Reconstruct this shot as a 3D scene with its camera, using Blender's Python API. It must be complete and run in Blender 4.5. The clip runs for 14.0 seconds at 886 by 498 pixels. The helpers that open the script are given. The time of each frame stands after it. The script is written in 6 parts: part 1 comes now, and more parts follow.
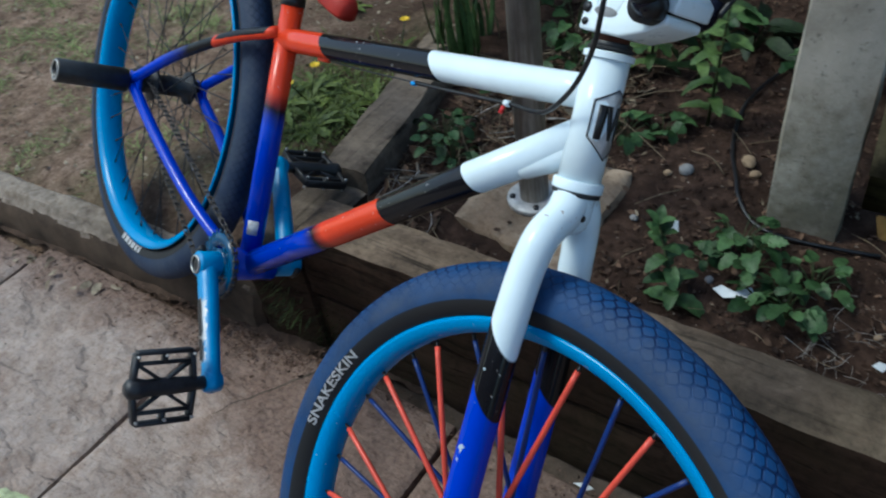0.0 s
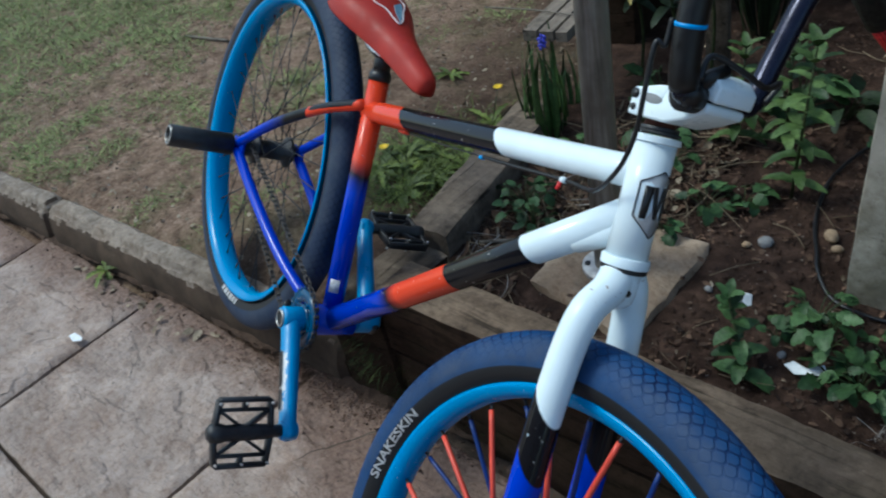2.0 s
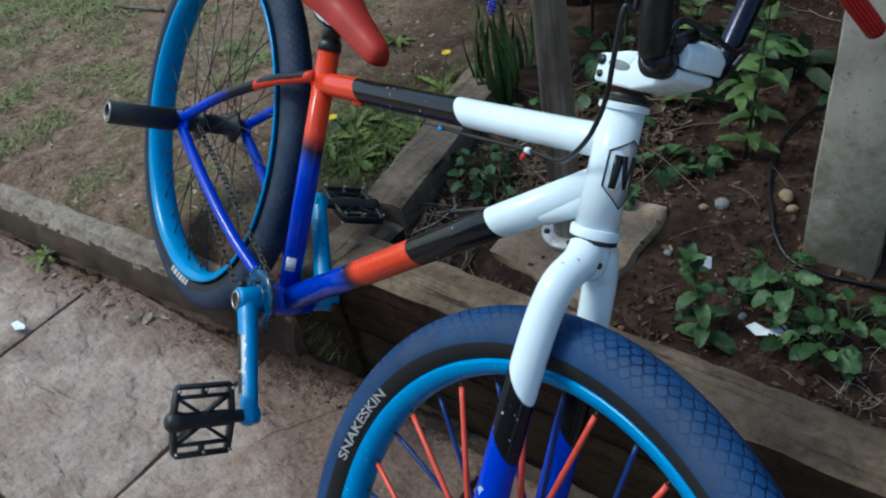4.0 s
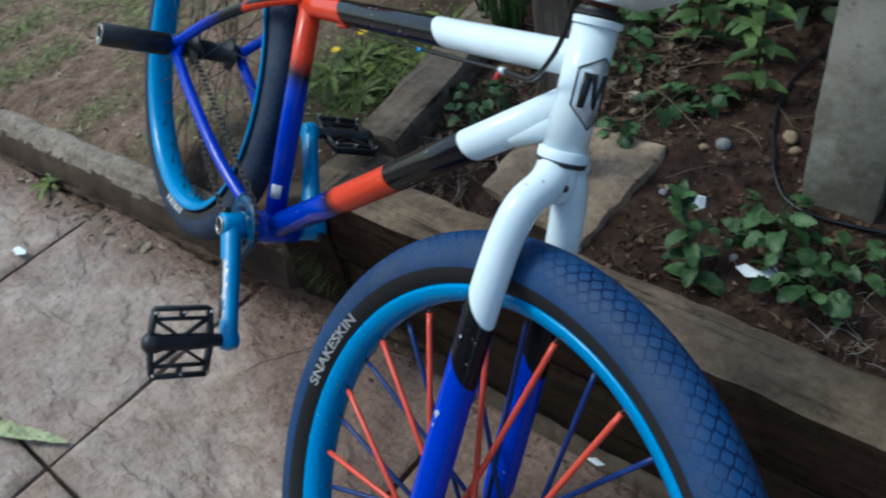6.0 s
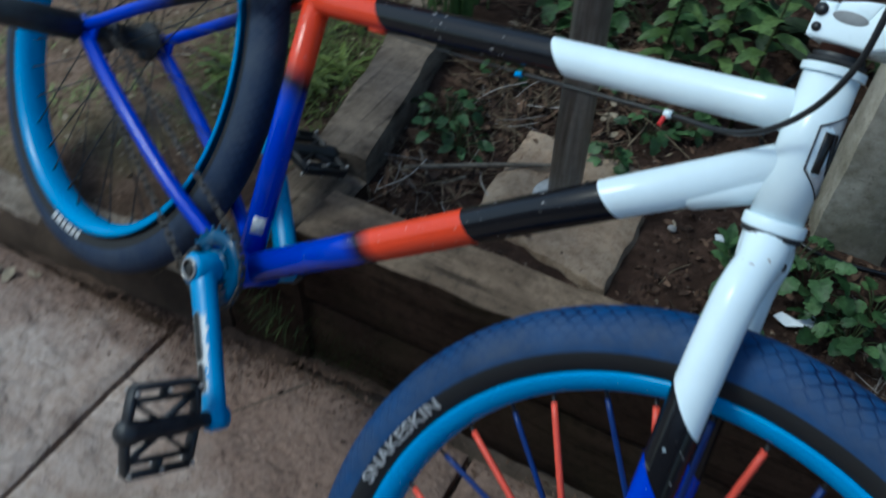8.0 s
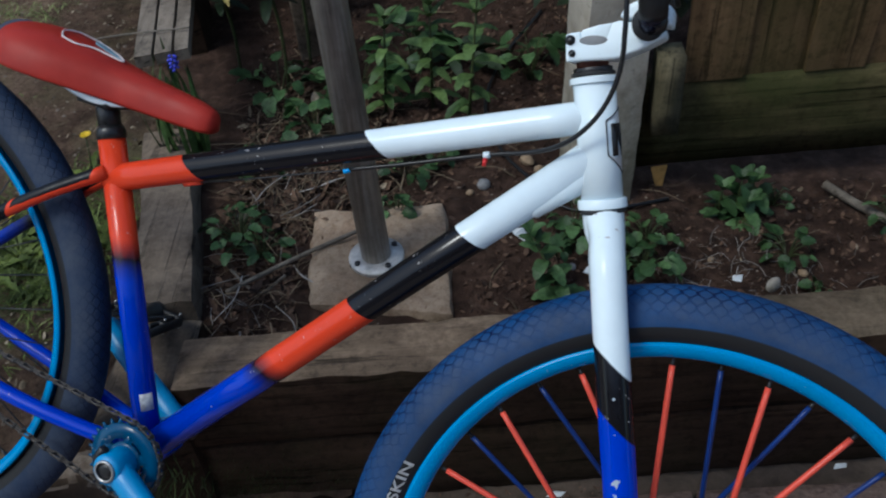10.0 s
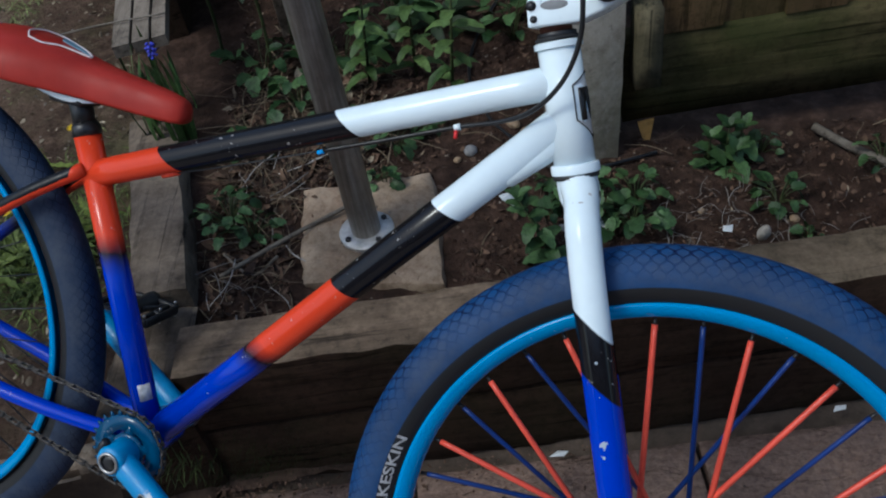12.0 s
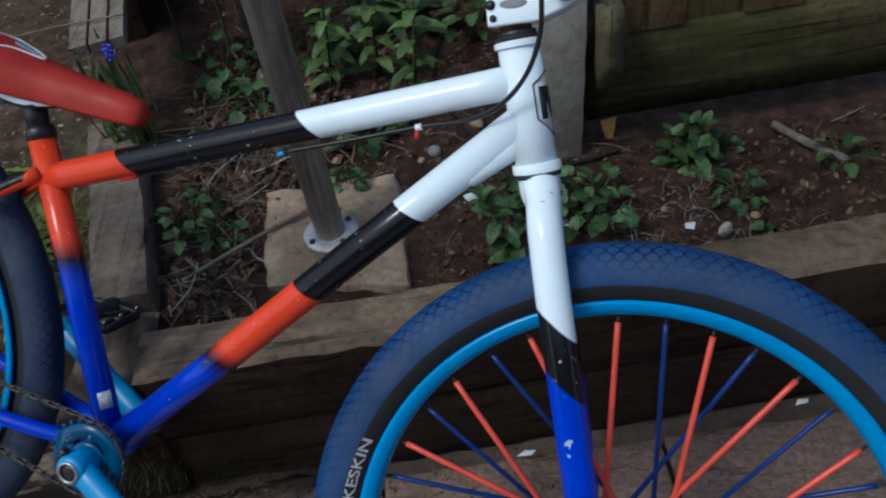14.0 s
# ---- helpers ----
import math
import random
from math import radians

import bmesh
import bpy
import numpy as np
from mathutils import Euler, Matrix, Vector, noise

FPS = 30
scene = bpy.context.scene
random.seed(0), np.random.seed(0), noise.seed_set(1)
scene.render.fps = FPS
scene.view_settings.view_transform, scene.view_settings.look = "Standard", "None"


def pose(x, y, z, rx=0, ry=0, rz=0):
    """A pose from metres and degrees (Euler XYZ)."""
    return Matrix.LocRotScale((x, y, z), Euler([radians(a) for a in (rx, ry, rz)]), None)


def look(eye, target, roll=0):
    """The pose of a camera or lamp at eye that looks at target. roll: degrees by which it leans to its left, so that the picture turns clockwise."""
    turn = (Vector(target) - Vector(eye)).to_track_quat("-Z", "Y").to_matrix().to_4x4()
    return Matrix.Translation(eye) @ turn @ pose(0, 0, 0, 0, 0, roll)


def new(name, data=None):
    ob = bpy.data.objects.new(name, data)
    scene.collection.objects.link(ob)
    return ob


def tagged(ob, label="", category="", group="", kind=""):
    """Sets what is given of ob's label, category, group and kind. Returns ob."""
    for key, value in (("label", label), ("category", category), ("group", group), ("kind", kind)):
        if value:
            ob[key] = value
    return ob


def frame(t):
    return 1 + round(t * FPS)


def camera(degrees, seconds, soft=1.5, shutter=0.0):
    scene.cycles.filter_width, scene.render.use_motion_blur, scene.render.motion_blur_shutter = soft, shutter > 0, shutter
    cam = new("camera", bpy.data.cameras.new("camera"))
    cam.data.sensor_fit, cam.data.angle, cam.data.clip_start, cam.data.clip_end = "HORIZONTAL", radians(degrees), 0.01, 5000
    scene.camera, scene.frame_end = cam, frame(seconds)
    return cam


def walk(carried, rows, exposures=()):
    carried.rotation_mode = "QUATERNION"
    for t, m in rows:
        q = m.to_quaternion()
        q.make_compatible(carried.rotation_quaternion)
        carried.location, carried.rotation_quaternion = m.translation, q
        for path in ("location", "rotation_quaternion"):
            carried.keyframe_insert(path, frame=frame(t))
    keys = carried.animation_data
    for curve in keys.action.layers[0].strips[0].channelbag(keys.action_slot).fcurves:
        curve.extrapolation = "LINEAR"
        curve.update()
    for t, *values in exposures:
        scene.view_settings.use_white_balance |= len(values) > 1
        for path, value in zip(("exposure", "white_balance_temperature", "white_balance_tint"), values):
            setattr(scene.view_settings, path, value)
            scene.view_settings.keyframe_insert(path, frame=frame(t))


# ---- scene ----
# ---------------------------------------------------------------- camera and its way
cam = camera(54.64, 14.0, soft=2.0, shutter=0.5)
PATH = [
    (0, (0.8534, -0.6990, 1.1081), (-0.1449, 0.3960, -0.2351), -10.66),
    (0.5, (0.8758, -0.6688, 1.1116), (-0.2268, 0.3401, -0.2175), -12.23),
    (1, (0.8971, -0.6615, 1.1049), (-0.2518, 0.3079, -0.2142), -12.37),
    (1.2, (0.899, -0.661, 1.114), (-0.275, 0.306, -0.184), -12.70),
    (1.5, (0.9033, -0.6819, 1.1172), (-0.3157, 0.2817, -0.1421), -12.90),
    (1.8, (0.909, -0.685, 1.137), (-0.341, 0.297, -0.076), -13.70),
    (2, (0.9180, -0.6823, 1.1413), (-0.3155, 0.3287, -0.0655), -13.98),
    (2.2, (0.918, -0.677, 1.131), (-0.285, 0.345, -0.098), -13.50),
    (2.5, (0.9094, -0.6841, 1.1379), (-0.2758, 0.3174, -0.1238), -13.56),
    (2.7, (0.8999, -0.6817, 1.1390), (-0.2811, 0.3199, -0.1268), -13.36),
    (4.8, (0.8835, -0.6671, 1.1315), (-0.1963, 0.3705, -0.1942), -14.65),
    (5, (0.8913, -0.6569, 1.1259), (-0.1835, 0.3624, -0.2178), -14.91),
    (5.5, (0.9259, -0.6390, 1.1060), (-0.1258, 0.4067, -0.2358), -12.20),
    (6, (0.9300, -0.6441, 1.0891), (-0.2008, 0.2920, -0.2691), -14.22),
    (6.2, (0.924, -0.656, 1.087), (-0.242, 0.284, -0.240), -13.20),
    (6.5, (0.9065, -0.6688, 1.0936), (-0.2413, 0.3419, -0.1952), -10.89),
    (6.7, (0.878, -0.692, 1.098), (-0.184, 0.429, -0.174), -8.00),
    (7, (0.7845, -0.7552, 1.1019), (-0.0638, 0.5301, -0.1742), -1.98),
    (7.2, (0.736, -0.793, 1.112), (0.009, 0.518, -0.213), -0.20),
    (7.5, (0.6836, -0.8016, 1.0927), (-0.0071, 0.4270, -0.3263), 1.92),
    (7.7, (0.624, -0.774, 1.068), (-0.073, 0.433, -0.365), 3.30),
    (8, (0.5420, -0.6923, 1.0506), (-0.1226, 0.5342, -0.3826), 1.54),
    (8.2, (0.5172, -0.6569, 1.0642), (-0.1370, 0.5920, -0.3543), -3.22),
    (10.3, (0.4027, -0.8062, 1.1610), (0.3705, 0.6725, -0.1852), -5.50),
    (10.5, (0.4185, -0.8046, 1.1684), (0.3944, 0.6830, -0.1682), -6.14),
    (10.8, (0.435, -0.791, 1.172), (0.437, 0.676, -0.188), -7.30),
    (11, (0.4379, -0.7921, 1.1612), (0.3789, 0.6604, -0.2124), -9.31),
    (11.2, (0.447, -0.789, 1.172), (0.334, 0.659, -0.203), -11.90),
    (11.5, (0.4608, -0.7802, 1.1589), (0.4761, 0.6550, -0.2339), -9.41),
    (11.7, (0.455, -0.781, 1.163), (0.425, 0.627, -0.258), -10.10),
    (12, (0.4418, -0.7918, 1.1584), (0.3383, 0.6094, -0.2650), -10.59),
    (12.5, (0.4458, -0.7959, 1.1574), (0.3695, 0.5926, -0.2800), -10.56),
    (13, (0.4458, -0.8022, 1.1572), (0.3847, 0.5843, -0.2829), -10.03),
    (13.5, (0.4396, -0.7976, 1.1575), (0.3603, 0.5911, -0.2796), -10.17),
    (14, (0.4474, -0.7897, 1.1546), (0.4164, 0.6074, -0.2762), -9.26),
]
walk(cam, [(t, look(eye, aim, roll)) for t, eye, aim, roll in PATH],
     exposures=[(0.0, 0.40, 5780, -5), (6.5, 0.47, 5780, -6), (7.5, 0.22, 5750, 0), (8.0, 0.14, 5480, -8), (10.3, 0.07, 5880, 2), (14.0, 0.07, 5880, 2)])

# ---------------------------------------------------------------- light
world = bpy.data.worlds.new("sky")
scene.world = world
world.use_nodes = True
wn, wl = world.node_tree.nodes, world.node_tree.links
sky = wn.new("ShaderNodeTexSky")
sky.sky_type, sky.sun_disc = "NISHITA", False
sky.sun_elevation, sky.sun_rotation = radians(58), radians(-116)
sky.air_density, sky.dust_density, sky.ozone_density = 1.0, 2.5, 1.5
wl.new(sky.outputs[0], wn["Background"].inputs[0])
wn["Background"].inputs[1].default_value = 0.15
sun = new("sun", bpy.data.lights.new("sun", "SUN"))
sun.data.energy, sun.data.angle, sun.data.color = 1.15, radians(14), (1.0, 0.97, 0.93)
sun.matrix_world = look((-2.5, -1.3, 4.6), (0.2, 0.0, 0.0))

# ---------------------------------------------------------------- tools
def part(name, bm, material, parent=None, label="", smooth=True):
    """Link a bmesh as one mesh object, under a thing or a part."""
    me = bpy.data.meshes.new(name)
    bm.to_mesh(me)
    bm.free()
    for m in material if isinstance(material, (list, tuple)) else [material]:
        me.materials.append(m)
    if smooth:
        for p in me.polygons:
            p.use_smooth = True
        if smooth == "edged":
            me.set_sharp_from_angle(angle=radians(38))
    ob = new(name, me)
    if parent is not None:
        ob.parent = parent
    if label:
        ob["label"] = label
    return ob


def thing(name, label, category, group="", kind="", m=None):
    ob = tagged(new(name), label, category, group, kind)
    ob.empty_display_size = 0.05
    if m is not None:
        ob.matrix_world = m
    return ob


def basis(d):
    """Two vectors square to d."""
    d = Vector(d).normalized()
    a = Vector((0, 0, 1)) if abs(d.z) < 0.9 else Vector((1, 0, 0))
    u = d.cross(a).normalized()
    return u, d.cross(u).normalized()


def ring_loft(bm, rings, closed=False, caps=True, mat=0):
    """Skin a row of rings (lists of points of equal length)."""
    rows = [[bm.verts.new(p) for p in ring] for ring in rings]
    n = len(rows[0])
    pairs = list(zip(rows, rows[1:])) + ([(rows[-1], rows[0])] if closed else [])
    for a, b in pairs:
        for i in range(n):
            f = bm.faces.new((a[i], a[(i + 1) % n], b[(i + 1) % n], b[i]))
            f.material_index = mat
    if caps and not closed:
        bm.faces.new(list(reversed(rows[0]))).material_index = mat
        bm.faces.new(rows[-1]).material_index = mat
    return rows


def smooth_path(points, per=8):
    """Catmull-Rom through the points."""
    pts = [Vector(p) for p in points]
    ext = [2 * pts[0] - pts[1]] + pts + [2 * pts[-1] - pts[-2]]
    out = []
    for i in range(1, len(ext) - 2):
        a, b, c, d = ext[i - 1:i + 3]
        for k in range(per):
            t = k / per
            out.append(0.5 * (2 * b + (c - a) * t + (2 * a - 5 * b + 4 * c - d) * t * t + (3 * b - a - 3 * c + d) * t ** 3))
    out.append(pts[-1])
    return out


def tube_into(bm, points, radii, seg=16, squash=None, caps=True, mat=0):
    """A round tube along points; radii a number or one for each point; squash: (axis, factor)."""
    pts = [Vector(p) for p in points]
    if not isinstance(radii, (list, tuple)):
        radii = [radii] * len(pts)
    rings, u = [], None
    for i, p in enumerate(pts):
        d = (pts[min(i + 1, len(pts) - 1)] - pts[max(i - 1, 0)]).normalized()
        if u is None:
            u, v = basis(d)
        else:
            u = (u - d * u.dot(d)).normalized()
            v = d.cross(u).normalized()
        ring = []
        for k in range(seg):
            a = 2 * math.pi * k / seg
            o = (u * math.cos(a) + v * math.sin(a)) * radii[i]
            if squash:
                ax = Vector(squash[0])
                o = o - ax * o.dot(ax) * (1 - squash[1])
            ring.append(p + o)
        rings.append(ring)
    ring_loft(bm, rings, caps=caps, mat=mat)


def tube(points, radii, seg=16, squash=None):
    bm = bmesh.new()
    tube_into(bm, points, radii, seg, squash)
    return bm


def lathe_into(bm, centre, axis, profile, seg=32, closed=False, mat=0):
    """Turn a profile of (along, radius) round an axis."""
    c, d = Vector(centre), Vector(axis).normalized()
    u, v = basis(d)
    rings = [[c + d * s + (u * math.cos(2 * math.pi * k / seg) + v * math.sin(2 * math.pi * k / seg)) * r for k in range(seg)] for s, r in profile]
    ring_loft(bm, rings, closed=closed, caps=not closed, mat=mat)


def lathe(centre, axis, profile, seg=32, closed=False):
    bm = bmesh.new()
    lathe_into(bm, centre, axis, profile, seg, closed)
    return bm


def box_into(bm, centre, size, turn=None, bevel=0.0, mat=0):
    m = Matrix.Translation(centre) @ (turn.to_4x4() if turn is not None else Matrix.Identity(4)) @ Matrix.Diagonal((*size, 1))
    r = bmesh.ops.create_cube(bm, size=1.0, matrix=m)
    for f in {f for v in r["verts"] for f in v.link_faces}:
        f.material_index = mat
    if bevel:
        es = list({e for v in r["verts"] for e in v.link_edges})
        bmesh.ops.bevel(bm, geom=es, offset=bevel, segments=2, affect="EDGES", profile=0.6)


def prism_into(bm, outline, lift, mat=0):
    """Push a flat outline of points along the vector lift."""
    a = [bm.verts.new(p) for p in outline]
    b = [bm.verts.new(Vector(p) + Vector(lift)) for p in outline]
    n = len(a)
    fs = [bm.faces.new(list(reversed(a))), bm.faces.new(b)]
    fs += [bm.faces.new((a[i], a[(i + 1) % n], b[(i + 1) % n], b[i])) for i in range(n)]
    for f in fs:
        f.material_index = mat
    bmesh.ops.recalc_face_normals(bm, faces=fs)


# ---------------------------------------------------------------- materials
class Mat:
    """A small builder of node materials."""

    def __init__(self, name, color=(0.5, 0.5, 0.5), rough=0.6, metal=0.0, spec=0.5, coat=0.0):
        self.m = bpy.data.materials.new(name)
        self.m.use_nodes = True
        self.n, self.l = self.m.node_tree.nodes, self.m.node_tree.links
        self.b = self.n["Principled BSDF"]
        self.b.inputs["Base Color"].default_value = (*color, 1)
        self.b.inputs["Roughness"].default_value = rough
        self.b.inputs["Metallic"].default_value = metal
        self.b.inputs["Specular IOR Level"].default_value = spec
        self.b.inputs["Coat Weight"].default_value = coat
        self.b.inputs["Coat Roughness"].default_value = 0.12
        self.pos = None

    def node(self, kind, **values):
        nd = self.n.new(kind)
        for k, v in values.items():
            if k in nd.inputs:
                nd.inputs[k].default_value = v
        return nd

    def put(self, a, b):
        self.l.new(a, b)

    def coords(self, which="Object"):
        if self.pos is None:
            self.pos = self.n.new("ShaderNodeTexCoord")
        return self.pos.outputs[which]

    def noise(self, scale, detail=4.0, rough=0.6, stretch=None, which="Object", distort=0.0):
        nd = self.node("ShaderNodeTexNoise", Scale=scale, Detail=detail, Roughness=rough, Distortion=distort)
        src = self.coords(which)
        if stretch:
            mp = self.n.new("ShaderNodeMapping")
            mp.inputs["Scale"].default_value = stretch
            self.put(src, mp.inputs[0])
            src = mp.outputs[0]
        self.put(src, nd.inputs["Vector"])
        return nd.outputs["Fac"]

    def ramp(self, fac, stops, mode="LINEAR"):
        nd = self.n.new("ShaderNodeValToRGB")
        nd.color_ramp.interpolation = mode
        el = nd.color_ramp.elements
        while len(el) < len(stops):
            el.new(0.5)
        for e, (p, c) in zip(el, stops):
            e.position = p
            e.color = (*c, 1) if isinstance(c, tuple) else (c, c, c, 1)
        self.put(fac, nd.inputs[0])
        return nd.outputs[0]

    def mix(self, fac, a, b, blend="MIX"):
        nd = self.n.new("ShaderNodeMix")
        nd.data_type, nd.blend_type = "RGBA", blend
        for sock, v in ((nd.inputs[0], fac), (nd.inputs[6], a), (nd.inputs[7], b)):
            if isinstance(v, (int, float)):
                sock.default_value = v
            elif isinstance(v, tuple):
                sock.default_value = (*v, 1)
            else:
                self.put(v, sock)
        return nd.outputs[2]

    def math(self, op, a, b=0.0, c=None, clamp=False):
        nd = self.n.new("ShaderNodeMath")
        nd.operation, nd.use_clamp = op, clamp
        for sock, v in zip(nd.inputs, (a, b) if c is None else (a, b, c)):
            if isinstance(v, (int, float)):
                sock.default_value = v
            else:
                self.put(v, sock)
        return nd.outputs[0]

    def along(self, d):
        """The object coordinate along the vector d."""
        nd = self.n.new("ShaderNodeVectorMath")
        nd.operation = "DOT_PRODUCT"
        nd.inputs[1].default_value = d
        self.put(self.coords(), nd.inputs[0])
        return nd.outputs["Value"]

    def color(self, c):
        self.put(c, self.b.inputs["Base Color"])
        return self

    def rough(self, r):
        self.put(r, self.b.inputs["Roughness"])
        return self

    def bump(self, height, strength=0.3, distance=0.002):
        nd = self.n.new("ShaderNodeBump")
        nd.inputs["Strength"].default_value, nd.inputs["Distance"].default_value = strength, distance
        self.put(height, nd.inputs["Height"])
        if self.b.inputs["Normal"].links:
            self.put(self.b.inputs["Normal"].links[0].from_socket, nd.inputs["Normal"])
        self.put(nd.outputs[0], self.b.inputs["Normal"])
        return self


WHITE, BLACK, ORANGE, BLUE, SKYBLUE = (0.80, 0.90, 0.94), (0.008, 0.008, 0.010), (0.72, 0.058, 0.020), (0.0, 0.040, 0.52), (0.0, 0.245, 0.57)


def paint(name, zones, d=None, rough=0.13, wear=0.35, scars=()):
    """Sprayed paint in zones along the vector d: zones are (upper limit, colour, half width of the fade); scars: (place, radius)."""
    m = Mat(name, rough=rough, spec=0.3)
    s = m.along(d) if d else None
    last, col, lf = zones[0]
    for limit, c, fade in zones[1:]:
        w = m.math("ADD", s, m.math("MULTIPLY", m.math("SUBTRACT", m.noise(30 if lf > 0.004 else 90, 3), 0.5), 0.5 * lf + 0.0012))
        fac = m.math("MULTIPLY_ADD", m.math("SUBTRACT", w, last), 0.5 / max(lf, 0.0006), 0.5, clamp=True)
        if lf > 0.02:
            # the two sprays darken where they overlap
            dark = (0.014, 0.007, 0.016)
            col = m.mix(m.math("MULTIPLY", fac, 2.0, clamp=True), col, dark)
            fac = m.math("MULTIPLY_ADD", fac, 2.0, -1.0, clamp=True)
        col = m.mix(fac, col, c)
        last, lf = limit, fade
    tone = m.ramp(m.noise(14, 5), [(0.3, 0.90), (0.7, 1.0)])
    col = m.mix(1.0, col, tone, "MULTIPLY")
    # small chips through to grey
    chips = m.math("MULTIPLY", m.ramp(m.noise(150, 2, 0.5), [(0.69, 0.0), (0.71, 1.0)]), m.ramp(m.noise(17, 2), [(0.52, 0.0), (0.6, 1.0)]))
    col = m.mix(m.math("MULTIPLY", chips, wear), col, (0.42, 0.40, 0.38))
    for place, rad in scars:
        # paint knocked off in a ragged patch
        nd = m.n.new("ShaderNodeVectorMath")
        nd.operation = "DISTANCE"
        nd.inputs[1].default_value = place
        m.put(m.coords(), nd.inputs[0])
        gone = m.math("ADD", m.math("MULTIPLY", nd.outputs["Value"], 1.0 / rad), m.math("MULTIPLY", m.noise(190, 4, 0.7), 2.4))
        col = m.mix(m.ramp(m.math("MULTIPLY", gone, 0.5), [(0.86, 1.0), (0.90, 0.0)]), col, (0.40, 0.47, 0.52))
    m.color(col)
    m.rough(m.ramp(m.noise(60, 4), [(0.3, rough - 0.04), (0.75, rough + 0.10)]))
    m.bump(m.noise(160, 2), 0.08, 0.0006)
    return m.m


def plain(name, color, rough=0.5, metal=0.0, vary=0.25, scale=40, bump=0.1, coat=0.0, dist=0.001):
    m = Mat(name, color, rough, metal, coat=coat)
    lo = tuple(c * (1 - vary) for c in color)
    hi = tuple(min(1, c * (1 + vary)) for c in color)
    m.color(m.ramp(m.noise(scale, 5), [(0.3, lo), (0.7, hi)]))
    m.rough(m.ramp(m.noise(scale * 2.3, 3), [(0.3, max(0.05, rough - 0.1)), (0.7, min(1, rough + 0.12))]))
    if bump:
        m.bump(m.noise(scale * 5, 3), bump, dist)
    return m.m


M_BLACK = plain("black_paint", (0.012, 0.012, 0.013), 0.35)
M_BLACKMETAL = plain("black_anodised", (0.016, 0.016, 0.018), 0.45, 0.0, 0.4, 90)
M_RIM = paint("sky_blue_paint", [(9, SKYBLUE, 0)], rough=0.20, wear=0.35)
M_WHITE = paint("white_paint", [(9, WHITE, 0)], wear=0.5)
M_BLUE = paint("blue_paint", [(9, BLUE, 0)])
M_STEEL = plain("steel", (0.42, 0.41, 0.40), 0.38, 0.9, 0.3, 60)
M_CHAIN = plain("oily_chain", (0.050, 0.045, 0.041), 0.5, 0.5, 0.5, 200)
M_RUBBER = plain("rubber", (0.018, 0.018, 0.019), 0.7)

